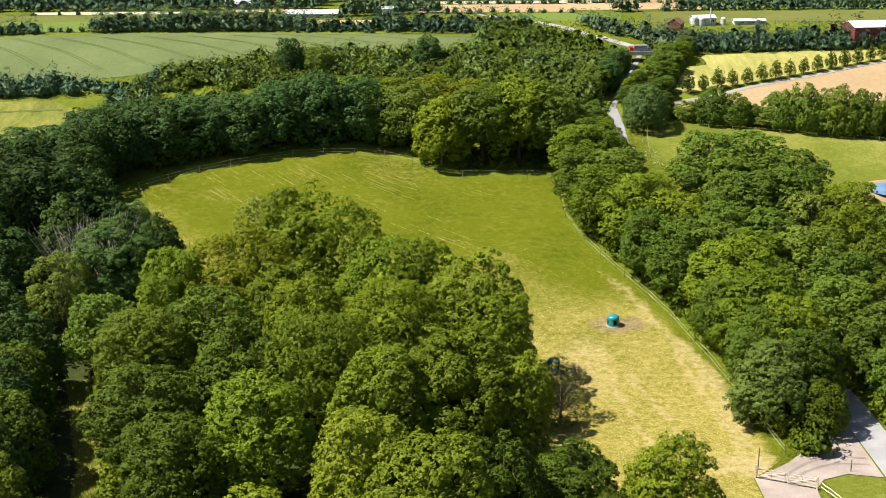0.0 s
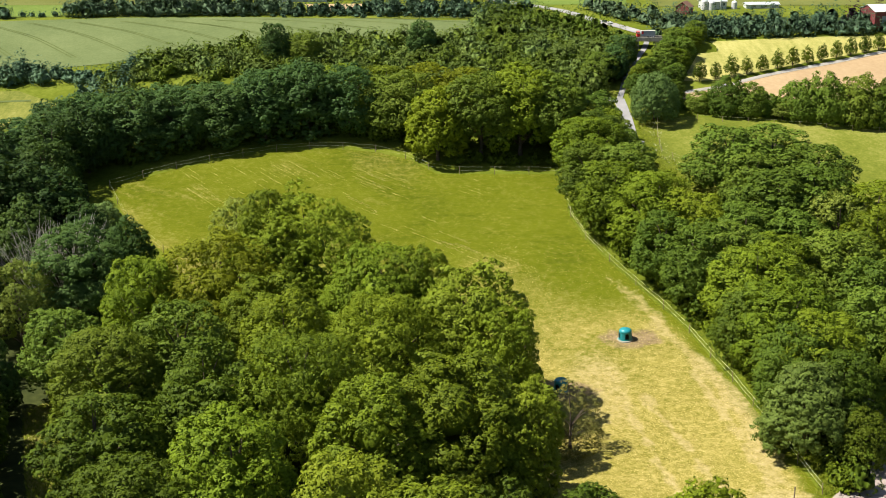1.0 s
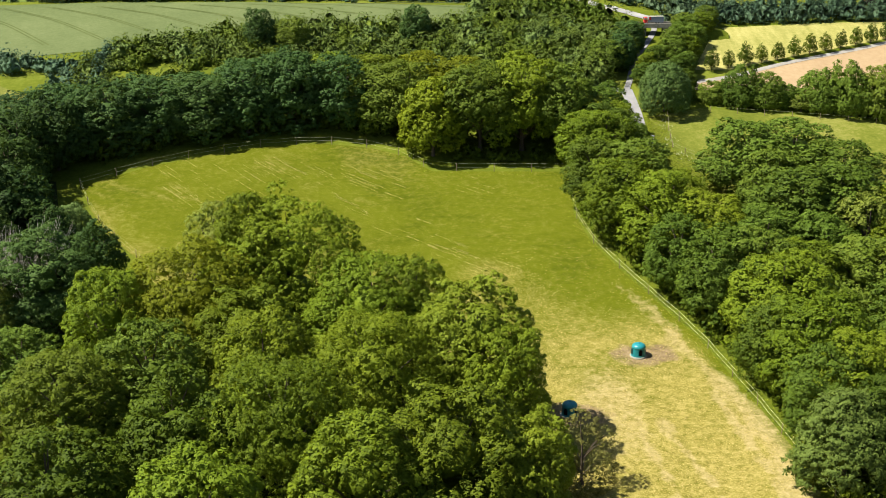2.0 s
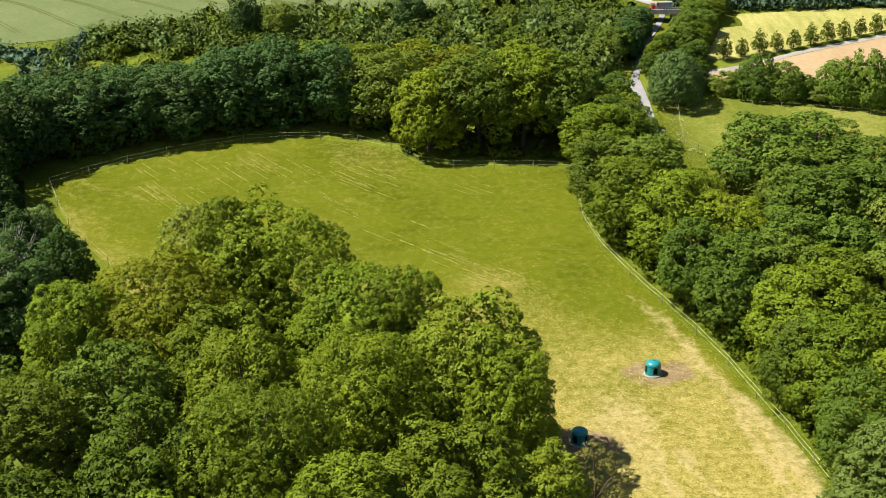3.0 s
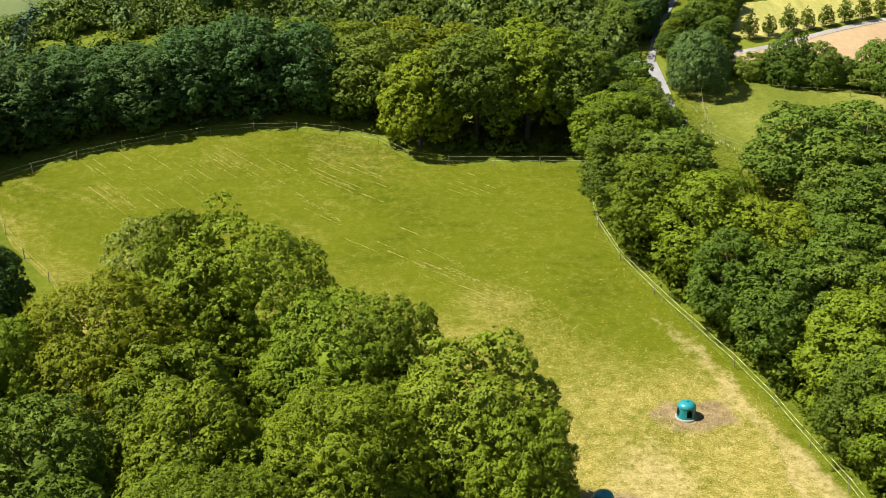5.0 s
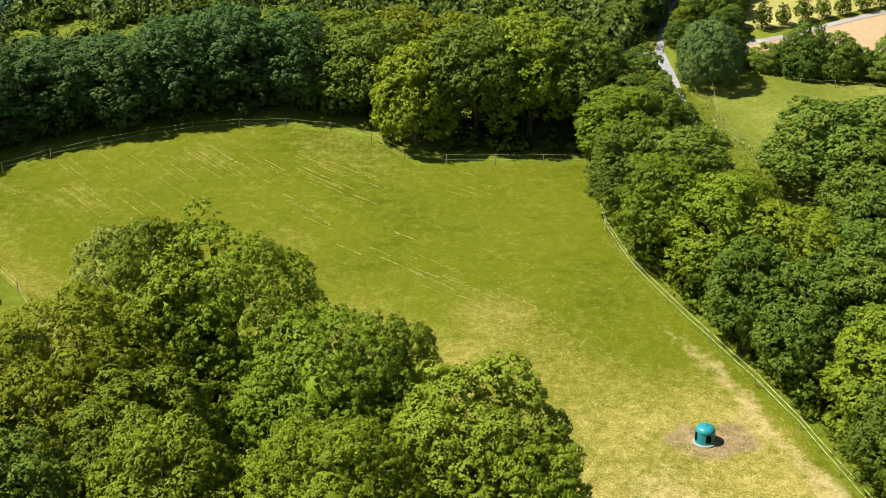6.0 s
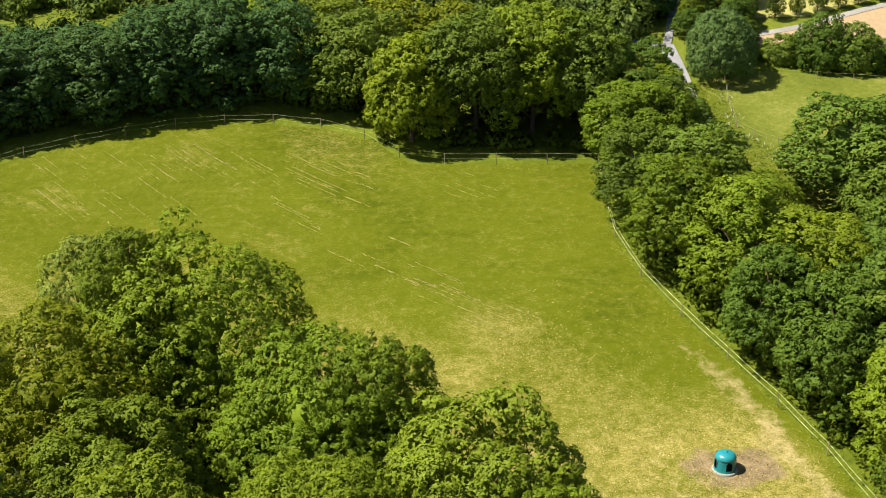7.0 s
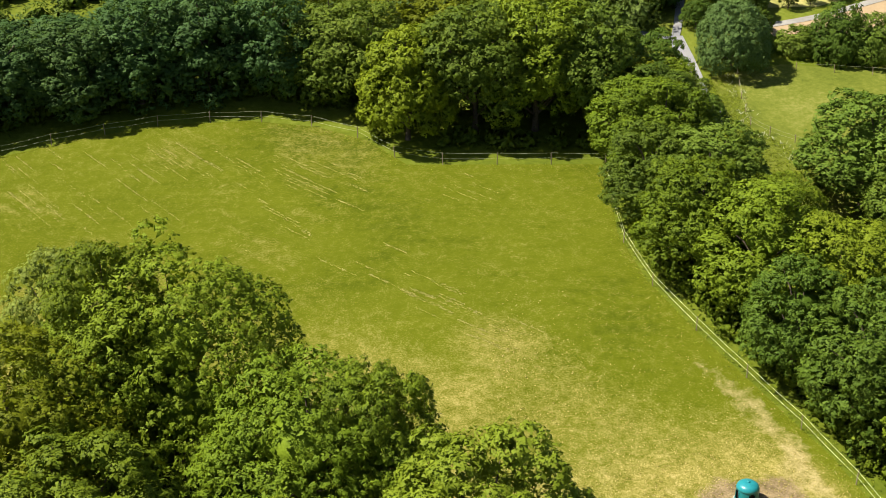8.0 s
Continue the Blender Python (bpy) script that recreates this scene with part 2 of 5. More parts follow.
PADDOCK = paddock_material()
ASPHALT = road_material("worn_asphalt", (0.30, 0.29, 0.30), (0.37, 0.36, 0.37))
# darker copy of ASPHALT: the tree shade on the far lane is painted in
SHADY_ASPHALT = road_material("shade_darkened_asphalt", (0.24, 0.235, 0.235), (0.31, 0.30, 0.30))
GRAVEL = road_material("pink_gravel", (0.31, 0.255, 0.225), (0.40, 0.335, 0.30))
TYRE_MARK = road_material("tyre_worn_gravel", (0.24, 0.185, 0.17), (0.31, 0.25, 0.23))
CONCRETE = road_material("pale_concrete", (0.28, 0.275, 0.26), (0.35, 0.34, 0.32))
CHALK = road_material("pale_lane", (0.29, 0.27, 0.235), (0.36, 0.335, 0.30))
TRAMLINE = grass_material("wheel_track", ((0.066, 0.086, 0.027), (0.093, 0.117, 0.037), (0.125, 0.148, 0.051)))
MUD = road_material("pond_mud", (0.30, 0.20, 0.11), (0.40, 0.29, 0.17))
TEAL = plain("teal_plastic", (0.010, 0.185, 0.200), 0.38, 0.45, grain=3.0, dirt=0.2)
# lighter teal for the feeder's dome and cap
TEAL_TOP = plain("lighter_teal_plastic", (0.018, 0.225, 0.255), 0.35, 0.5, grain=3.0, dirt=0.15)
CONCRETE_RING = plain("pale_ring", (0.30, 0.30, 0.25), 0.8, 0.2, dirt=0.3)
# near-black that stands for the shade inside the feeders
DARK = plain("painted_inner_shade", (0.010, 0.012, 0.012), 0.9, 0.1)
POST_WOOD = plain("weathered_post", (0.22, 0.17, 0.11), 0.9, 0.1, grain=12.0, dirt=0.4)
TAPE = plain("white_tape", (0.80, 0.84, 0.45), 0.7, 0.2, dirt=0.15)
FADED_TAPE = plain("faded_tape", (0.52, 0.55, 0.32), 0.8, 0.1, dirt=0.2)
OLD_TAPE = plain("greyed_tape", (0.34, 0.35, 0.20), 0.8, 0.1, dirt=0.3)
GATE_WOOD = plain("bleached_gate_wood", (0.58, 0.50, 0.38), 0.85, 0.15, grain=10.0, dirt=0.3)
WHITE = plain("white_sheet", (0.52, 0.53, 0.52), 0.5, 0.3, grain=0.8, dirt=0.12)
GREY_ROOF = plain("grey_sheet_roof", (0.42, 0.44, 0.47), 0.6, 0.3, grain=0.8, dirt=0.2)
RED_BRICK = plain("dark_red_wall", (0.20, 0.055, 0.055), 0.85, 0.15, grain=2.0, dirt=0.25)
BRICK_ROOF = plain("brown_tile_roof", (0.20, 0.11, 0.08), 0.85, 0.15, grain=2.0, dirt=0.3)
RED_PAINT = plain("red_paint", (0.55, 0.03, 0.03), 0.4, 0.4, dirt=0.1)
CREAM = plain("cream_panel", (0.44, 0.42, 0.34), 0.5, 0.3, dirt=0.2)
GREY_PAINT = plain("grey_tarpaulin", (0.25, 0.28, 0.31), 0.5, 0.3, dirt=0.15)
RUBBER = plain("tyre_rubber", (0.02, 0.02, 0.02), 0.8, 0.2)
CAR_PAINT = plain("dark_car_paint", (0.03, 0.035, 0.045), 0.25, 0.5, dirt=0.1)
GLASS = plain("dark_window_glass", (0.02, 0.025, 0.03), 0.08, 0.6, dirt=0.05)


def water_material():
    m, nt, b = material("pond_water", 0.08, 0.5)
    f = noise_at(nt, position(nt), 0.4)
    # blue base colour paints the sky's reflection into the water
    link(nt, ramp(nt, f, [(0.4, (0.10, 0.18, 0.30)), (0.6, (0.14, 0.24, 0.38))]), b.inputs["Base Color"])
    bump(nt, b, noise_at(nt, position(nt), 6.0), 0.08, 0.02)
    return m


WATER = water_material()


# ---- mesh helpers ----
def mesh_of(name, verts, faces, mat, smooth=False, normals=None):
    """A mesh from arrays of corners and equal-sized faces (or a list of arrays of them)."""
    me = bpy.data.meshes.new(name)
    groups = faces if isinstance(faces, list) else [faces]
    groups = [np.asarray(g, dtype=np.int32) for g in groups if len(g)]
    verts = np.asarray(verts, dtype=np.float32)
    me.vertices.add(len(verts))
    me.vertices.foreach_set("co", verts.ravel())
    loops = np.concatenate([g.ravel() for g in groups])
    sizes = np.concatenate([np.full(len(g), g.shape[1], np.int32) for g in groups])
    me.loops.add(len(loops))
    me.loops.foreach_set("vertex_index", loops)
    me.polygons.add(len(sizes))
    me.polygons.foreach_set("loop_start", np.concatenate([[0], np.cumsum(sizes)[:-1]]).astype(np.int32))
    if smooth:
        me.polygons.foreach_set("use_smooth", np.ones(len(sizes), bool))
    me.update(calc_edges=True)
    if normals is not None:
        me.polygons.foreach_set("use_smooth", np.ones(len(sizes), bool))
        me.normals_split_custom_set_from_vertices(np.asarray(normals, dtype=np.float32))
    me.materials.append(mat)
    return me


def part(name, me, parent=None, label=""):
    ob = new(name, me)
    ob.parent = parent
    return tagged(ob, label)


def bm_mesh(name, bm, mat, bevel=0.0):
    if bevel:
        bmesh.ops.bevel(bm, geom=bm.edges[:], offset=bevel, segments=1, affect="EDGES", clamp_overlap=True)
    me = bpy.data.meshes.new(name)
    bm.to_mesh(me)
    bm.free()
    me.materials.append(mat)
    return me


def box(name, size, at, mat, parent=None, bevel=0.02, turn=0.0, label=""):
    bm = bmesh.new()
    bmesh.ops.create_cube(bm, size=1.0)
    bmesh.ops.scale(bm, vec=size, verts=bm.verts)
    if turn:
        bmesh.ops.rotate(bm, cent=(0, 0, 0), matrix=Matrix.Rotation(turn, 3, "Z"), verts=bm.verts)
    bmesh.ops.translate(bm, vec=at, verts=bm.verts)
    return part(name, bm_mesh(name, bm, mat, bevel), parent, label)


def tube(points, radii, sides=6):
    """Corners and quads of a tapered tube along a line of points."""
    pts = np.asarray(points, dtype=float)
    ring = []
    for i, p in enumerate(pts):
        d = pts[min(i + 1, len(pts) - 1)] - pts[max(i - 1, 0)]
        d = d / (np.linalg.norm(d) + 1e-9)
        u = np.cross(d, (0.0, 0.0, 1.0) if abs(d[2]) < 0.9 else (1.0, 0.0, 0.0))
        u = u / np.linalg.norm(u)
        v = np.cross(d, u)
        a = np.arange(sides) * 2 * np.pi / sides
        ring.append(p + radii[i] * (np.cos(a)[:, None] * u + np.sin(a)[:, None] * v))
    verts = np.concatenate(ring)
    k = np.arange(sides)
    quads = [np.stack([i * sides + k, i * sides + (k + 1) % sides, (i + 1) * sides + (k + 1) % sides, (i + 1) * sides + k], 1) for i in range(len(pts) - 1)]
    return verts, np.concatenate(quads)


def joined(pieces):
    """Several (corners, faces) or (corners, faces, normals) as one."""
    sizes = np.cumsum([0] + [len(p[0]) for p in pieces[:-1]])
    out = [np.concatenate([np.asarray(p[0], dtype=float) for p in pieces]), np.concatenate([np.asarray(p[1]) + n for p, n in zip(pieces, sizes)])]
    if len(pieces[0]) > 2:
        out.append(np.concatenate([p[2] for p in pieces]))
    return tuple(out)


def patch(name, poly, step, lift, mat, wear=None):
    """A field with the given outline that lies on the land, lift metres above it."""
    from_x, to_x = min(p[0] for p in poly), max(p[0] for p in poly)
    from_y, to_y = min(p[1] for p in poly), max(p[1] for p in poly)
    rim = []
    for (ax, ay), (bx, by) in zip(poly, poly[1:] + poly[:1]):
        n = max(1, int(math.hypot(bx - ax, by - ay) / step))
        rim += [(ax + (bx - ax) * i / n, ay + (by - ay) * i / n) for i in range(n)]
    gx, gy = np.meshgrid(np.arange(from_x + step / 2, to_x, step), np.arange(from_y + step / 2, to_y, step))
    gx, gy = gx.ravel(), gy.ravel()
    keep = inside(gx, gy, poly) & (line_distance(gx, gy, poly + poly[:1]) > step * 0.4)
    pts = [Vector(p) for p in rim] + [Vector(p) for p in zip(gx[keep].tolist(), gy[keep].tolist())]
    ids = list(range(len(rim)))
    out = delaunay_2d_cdt(pts, list(zip(ids, ids[1:] + ids[:1])), [], 1, 1e-4)
    xy = np.array([(v.x, v.y) for v in out[0]])
    verts = np.column_stack([xy, land(xy[:, 0], xy[:, 1]) + lift])
    faces = np.array([f for f in out[2] if len(f) == 3])
    me = mesh_of(name, verts, faces, mat, True)
    if wear is not None:
        col = np.ones((len(verts), 4), np.float32)
        col[:, :3] = wear(xy[:, 0], xy[:, 1])
        me.attributes.new("wear", "FLOAT_COLOR", "POINT").data.foreach_set("color", col.ravel())
    return new(name, me)


def ribbon(name, pts, width, lift, mat, step=1.5, parent=None):
    """A road or track that follows a line over the land, gently curved."""
    pts = [np.array(p, dtype=float) for p in pts]
    ext = [2 * pts[0] - pts[1]] + pts + [2 * pts[-1] - pts[-2]]
    line = []
    for a, b, c, d in zip(ext, ext[1:], ext[2:], ext[3:]):
        n = max(2, int(np.linalg.norm(c - b) / step))
        for t in np.arange(n) / n:
            line.append(0.5 * (2 * b + (c - a) * t + (2 * a - 5 * b + 4 * c - d) * t * t + (3 * b - a - 3 * c + d) * t ** 3))
    line.append(pts[-1])
    line = np.array(line)
    d = np.gradient(line, axis=0)
    d /= np.linalg.norm(d, axis=1)[:, None] + 1e-9
    side = np.column_stack([d[:, 1], -d[:, 0]])
    rows = []
    for k in (-0.5, -0.25, 0.0, 0.25, 0.5):
        xy = line + side * width * k
        rows.append(np.column_stack([xy, land(xy[:, 0], xy[:, 1]) + lift]))
    verts = np.stack(rows, 1).reshape(-1, 3)
    i = np.arange(len(line) - 1)[:, None] * 5
    j = np.arange(4)[None, :]
    a = (i + j).ravel()
    return part(name, mesh_of(name, verts, np.stack([a, a + 5, a + 6, a + 1], 1), mat, True), parent)


# ---- the ground: one sheet to the horizon ----
def ground_sheet():
    def spaced(a, b, step, low, high):
        out = list(np.arange(a, b + 0.1, step))
        d = step
        while out[-1] < high:
            d *= 1.35
            out.append(out[-1] + d)
        d = step
        while out[0] > low:
            d *= 1.35
            out.insert(0, out[0] - d)
        return np.array(out)
    xs, ys = spaced(-130, 130, 4.0, -3500, 3500), spaced(60, 340, 2.5, -2500, 4500)
    gx, gy = np.meshgrid(xs, ys)
    verts = np.column_stack([gx.ravel(), gy.ravel(), land(gx.ravel(), gy.ravel())])
    i = (np.arange(len(ys) - 1)[:, None] * len(xs) + np.arange(len(xs) - 1)[None, :]).ravel()
    faces = np.stack([i, i + 1, i + len(xs) + 1, i + len(xs)], 1)
    return tagged(new("ground", mesh_of("ground", verts, faces, GROUND, True)), "rough green grassland rising gently to a plateau", "ground", kind="structure")


ground_sheet()

RIGHT_FENCE = [(36.0, 120.5), (34.9, 132.4), (33.3, 145.8), (31.2, 156.6), (29.8, 161.9), (25.7, 170.9), (23.4, 175.6), (20.0, 183.4), (18.5, 190.4), (19.0, 201.7)]
BACK_FENCE = [(19.0, 201.7), (9.0, 201.9), (-0.6, 202.1), (-4.6, 206.7), (-9.8, 209.4), (-17.0, 210.8), (-25.2, 210.2), (-33.8, 207.6), (-42.0, 203.9), (-50.2, 198.6)]
LEFT_FENCE = [(-50.2, 198.6), (-47.4, 192.4), (-44.1, 186.5), (-37.9, 179.2), (-33.0, 170.4)]
PADDOCK_EDGE = RIGHT_FENCE + BACK_FENCE[1:] + LEFT_FENCE[1:] + [(-12.0, 162.0), (6.0, 147.0), (10.0, 125.0), (12.0, 106.0), (31.4, 106.0), (31.5, 115.6), (34.0, 118.0)]
WORN_PATH = [(21.1, 176.1), (22.1, 173.1), (24.1, 168.8), (26.5, 164.1), (28.1, 158.6), (30.7, 150.4), (32.1, 144.2), (32.7, 133.6), (32.7, 123.6)]
TRACKS = [[(19.6, 150.0), (20.2, 143.3), (20.4, 136.6), (21.1, 131.1), (22.0, 123.2), (24.0, 116.0)], [(22.6, 143.0), (24.0, 136.0), (25.0, 130.0), (26.6, 122.0), (28.5, 116.0)], [(29.1, 151.7), (30.4, 138.1), (31.5, 125.8), (32.0, 118.0)]]
FEEDERS = [(22.5, 157.5), (13.4, 144.4)]


def sward_wear(x, y):
    """Where the sward is worn: straw, bare soil, dark litter."""
    n1, n2, n3 = value_noise(x, y, 9.0, 1), value_noise(x, y, 3.2, 2), value_noise(x, y, 1.4, 3)
    lie = y + 0.25 * (x - 20.0)
    straw = ease(180.0, 141.0, lie + 18.0 * (n1 - 0.5) + 9.0 * (n2 - 0.5)) * 0.92
    # pale mown lines across the upper part
    c, s = math.cos(0.60), math.sin(0.60)
    across, along = x * s + y * c, x * c - y * s
    lines = ease(0.62, 0.95, value_noise(along * 0.12, across * 1.35, 1.0, 7)) * ease(0.35, 0.7, value_noise(x, y, 7.0, 8))
    upper = ease(-6.0, -14.0, x - 0.4 * (y - 190.0)) * 0.22 + 0.08
    straw = np.maximum(straw, lines * upper * ease(172.0, 182.0, y))
    straw = np.maximum(straw, 0.20 * ease(0.50, 0.8, value_noise(x, y, 6.0, 11)) * ease(11.0, 3.0, np.hypot((x + 14.0) / 2.0, y - 203.0)))
    straw = np.maximum(straw, 0.40 * ease(5.0, 1.0, np.hypot((x - 6.0) / 1.4, y - 174.5) + 3 * (n2 - 0.5)))
    verge = line_distance(x, y, RIGHT_FENCE)
    straw = straw * ease(0.6, 2.2, verge + 1.2 * (n2 - 0.5))
    path = line_distance(x, y, WORN_PATH)
    bare = ease(2.5, 0.4, path + 2.0 * (n2 - 0.5)) * 0.64 * (0.25 + 0.75 * ease(178.0, 160.0, y + 8.0 * (n3 - 0.5)))
    bare = np.maximum(bare, 0.55 * ease(7.0, 2.0, np.hypot(x - 18.0, (y - 148.0) / 2.2) + 5 * (n1 - 0.5)))
    bare = np.maximum(bare, 0.8 * ease(6.0, 1.0, np.hypot(x - 32.5, y - 118.0) + 2 * (n2 - 0.5)))
    for track in TRACKS:
        bare = np.maximum(bare, 0.62 * ease(1.0, 0.15, line_distance(x, y, track) + 1.0 * (n3 - 0.5)))
    litter = np.zeros_like(bare)
    for fx, fy in FEEDERS:
        litter = np.maximum(litter, 0.75 * ease(4.2, 1.4, np.hypot((x - fx - 0.6) / 1.35, y - fy) + 1.6 * (n3 - 0.5)))
    return np.column_stack([straw, bare, litter])


tagged(patch("paddock_ground", PADDOCK_EDGE, 0.65, 0.05, PADDOCK, sward_wear), "grazed green paddock worn to straw near the gate", "paddock", kind="structure")
LANE = [(47.0, -60.0), (47.0, 60.0), (47.0, 112.0), (46.8, 126.0), (46.2, 138.0), (42.6, 155.0), (36.6, 173.0), (31.2, 189.0), (29.2, 201.0), (30.2, 208.0), (31.2, 213.0)]
tagged(ribbon("lane", LANE, 3.8, 0.10, ASPHALT), "pale grey worn asphalt country lane", "road", kind="structure")
tagged(ribbon("lane_end", [(31.2, 212.6), (31.3, 221.0), (31.0, 228.8)], 1.9, 0.11, SHADY_ASPHALT), "pale asphalt lane in dappled tree shade", "road", kind="structure")
tagged(ribbon("upper_lane", [(30.9, 228.2), (32.0, 232.0), (34.0, 240.0), (37.2, 248.0), (39.0, 252.5), (40.4, 258.0)], 1.0, 0.12, SHADY_ASPHALT), "pale asphalt lane running under the bridge", "road", kind="structure")
tagged(ribbon("junction", [(31.0, 227.6), (28.0, 229.2), (24.0, 230.0)], 1.3, 0.12, SHADY_ASPHALT), "pale asphalt side road joining the lane", "road", kind="structure")
tagged(patch("gravel_entrance", [(31.6, 115.6), (31.6, 104.0), (36.8, 104.0), (37.3, 113.2), (38.6, 115.2), (41.4, 116.4), (44.9, 115.6), (44.85, 128.5), (42.0, 126.5), (39.0, 122.5), (36.0, 119.0)], 0.8, 0.07, GRAVEL), "pinkish gravel entrance between lane and gate", "driveway", kind="structure")
for off in (0.0, 1.5):
    tagged(ribbon("tyre_track", [(34.6 + off * 0.2, 114.6 + off), (37.6, 117.2 + off), (40.8, 118.7 + off), (44.4, 118.4 + off)], 0.35, 0.09, TYRE_MARK), "dark curved tyre track on pink gravel", "tyre track", kind="structure")
tagged(patch("grass_island", [(37.6, 112.8), (38.8, 114.9), (41.4, 116.1), (44.7, 115.3), (44.8, 104.0), (37.0, 104.0)], 1.0, 0.12, MEADOW), "rough grass island beside the gravel entrance", "grass", kind="structure")
# these sheets carry tree shade in their colour, also where sun gets through
tagged(patch("woodland_floor", [(-36.0, 90.0), (9.0, 90.0), (9.0, 126.0), (5.0, 147.0), (-12.0, 160.0), (-30.0, 168.0), (-37.0, 160.0), (-40.0, 140.0)], 3.0, 0.05, FLOOR), "woodland floor with leaf litter, coloured for deep shade", "ground", kind="structure")
tagged(patch("woodland_floor", [(-80.0, 90.0), (-36.6, 90.0), (-37.0, 104.0), (-38.5, 118.0), (-41.0, 140.0), (-38.0, 160.0), (-37.5, 172.0), (-44.5, 180.0), (-51.0, 190.0), (-54.0, 200.0), (-80.0, 205.0)], 3.0, 0.045, FLOOR), "floor of the dark wood, coloured for deep shade", "ground", kind="structure")
tagged(ribbon("forest_ride", [(-36.0, -40.0), (-37.0, 85.0), (-38.5, 105.0), (-40.5, 118.0), (-43.8, 128.0), (-47.5, 139.0), (-54.0, 155.0), (-56.0, 170.0)], 3.4, 0.06, FLOOR), "dark earth track between the woods, darkened further for shade", "track", kind="structure")
tagged(patch("meadow", [(33.0, 190.0), (32.6, 205.0), (33.2, 219.0), (42.0, 221.8), (56.0, 219.2), (80.0, 214.5), (140.0, 205.0), (140.0, 150.0), (62.0, 150.0), (62.0, 180.0), (45.0, 186.0)], 3.0, 0.05, MEADOW), "bright green hay meadow", "meadow", kind="structure")
POND = [(74.0 + 5.2 * math.cos(a) * (1 + 0.12 * math.sin(3 * a)), 196.2 + 3.6 * math.sin(a) * (1 + 0.1 * math.cos(2 * a))) for a in np.linspace(0, 2 * math.pi, 28, endpoint=False)]
tagged(patch("pond_bank", [(74.0 + (x - 74.0) * 1.22, 196.2 + (y - 196.2) * 1.3) for x, y in POND], 0.8, 0.08, MUD), "bare brown mud bank round a pond", "bank", kind="structure")


def pond():
    z = float(land(0, 196.2)) + 0.10
    level = [(x, y, max(z, float(land(x, y)) + 0.11)) for x, y in POND]
    centre = (74.0, 196.2, z + 0.05)
    n = len(level)
    faces = np.array([(i, (i + 1) % n, n) for i in range(n)])
    return tagged(new("pond_water", mesh_of("pond_water", np.array(level + [centre]), faces, WATER, True)), "small pond with the sky's blue painted into its water", "pond", kind="structure")


pond()
field = tagged(patch("crop_field", [(-170, 276.0), (-95.4, 272.5), (-65.0, 275.5), (-37.0, 275.0), (6.5, 271.0), (5.8, 260.0), (-4.9, 259.5), (-21.3, 258.5), (-39.8, 256.0), (-58.8, 247.0), (-72.4, 243.5), (-90.0, 240.5), (-170.0, 240.0)], 3.0, 0.06, CROP), "broad green cereal field with curved wheel tracks", "field", kind="structure")
for k in range(-1, 10):
    x0, y0 = -93.0 + 9.3 * k, 271.0 + 0.4 * min(k, 6)
    for off in (0.0, 0.95):
        ribbon("wheel_track", [(x0 + off, y0), (x0 + off + 6.0, y0 - 4.4 + 0.5 * k), (x0 + off + 13.4, y0 - 10.3 + 1.1 * k), (x0 + off + 24.0, y0 - 21.6 + 2.2 * k)], 0.32, 0.09, TRAMLINE, parent=field)
tagged(patch("hay_strip", [(-150, 234.0), (-83.8, 233.6), (-74.3, 233.9), (-70.4, 231.2), (-62.9, 226.1), (-66.0, 222.5), (-79.0, 217.0), (-150.0, 212.0)], 3.0, 0.06, HAY), "strip of mown yellow-green hay meadow", "field", kind="structure")
ribbon("hay_track", [(-95.0, 228.2), (-82.0, 229.0), (-71.0, 229.8)], 0.7, 0.10, TRAMLINE)["kind"] = "structure"
tagged(patch("ripening_field", [(43.3, 236.2), (51.1, 255.6), (71.9, 258.0), (92.0, 258.8), (150.0, 262.0), (150.0, 277.0), (91.0, 254.2), (73.4, 246.6), (59.8, 241.0), (50.0, 236.4)], 1.2, 0.06, YELLOW), "yellow ripening crop field beside the avenue", "field", kind="structure")
tagged(patch("stubble_field", [(41.5, 228.6), (42.7, 231.0), (50.0, 233.4), (60.0, 238.6), (73.4, 244.2), (90.0, 251.6), (150.0, 274.0), (150.0, 226.0), (82.6, 229.0), (59.4, 227.6)], 3.0, 0.06, TAN), "bare tan stubble field beside the avenue", "field", kind="structure")
tagged(ribbon("avenue_lane", [(40.5, 230.9), (42.6, 231.3), (50.0, 233.9), (60.0, 239.0), (73.4, 244.6), (90.0, 252.0), (150.0, 274.8)], 1.1, 0.11, CHALK), "pale gravel avenue between two fields", "road", kind="structure")
tagged(ribbon("highway", [(8.0, 296.0), (24.4, 280.6), (31.4, 270.4), (35.2, 266.5), (38.8, 262.3), (42.0, 259.5)], 2.2, 0.12, CONCRETE), "pale concrete highway curving behind trees", "road", kind="structure")
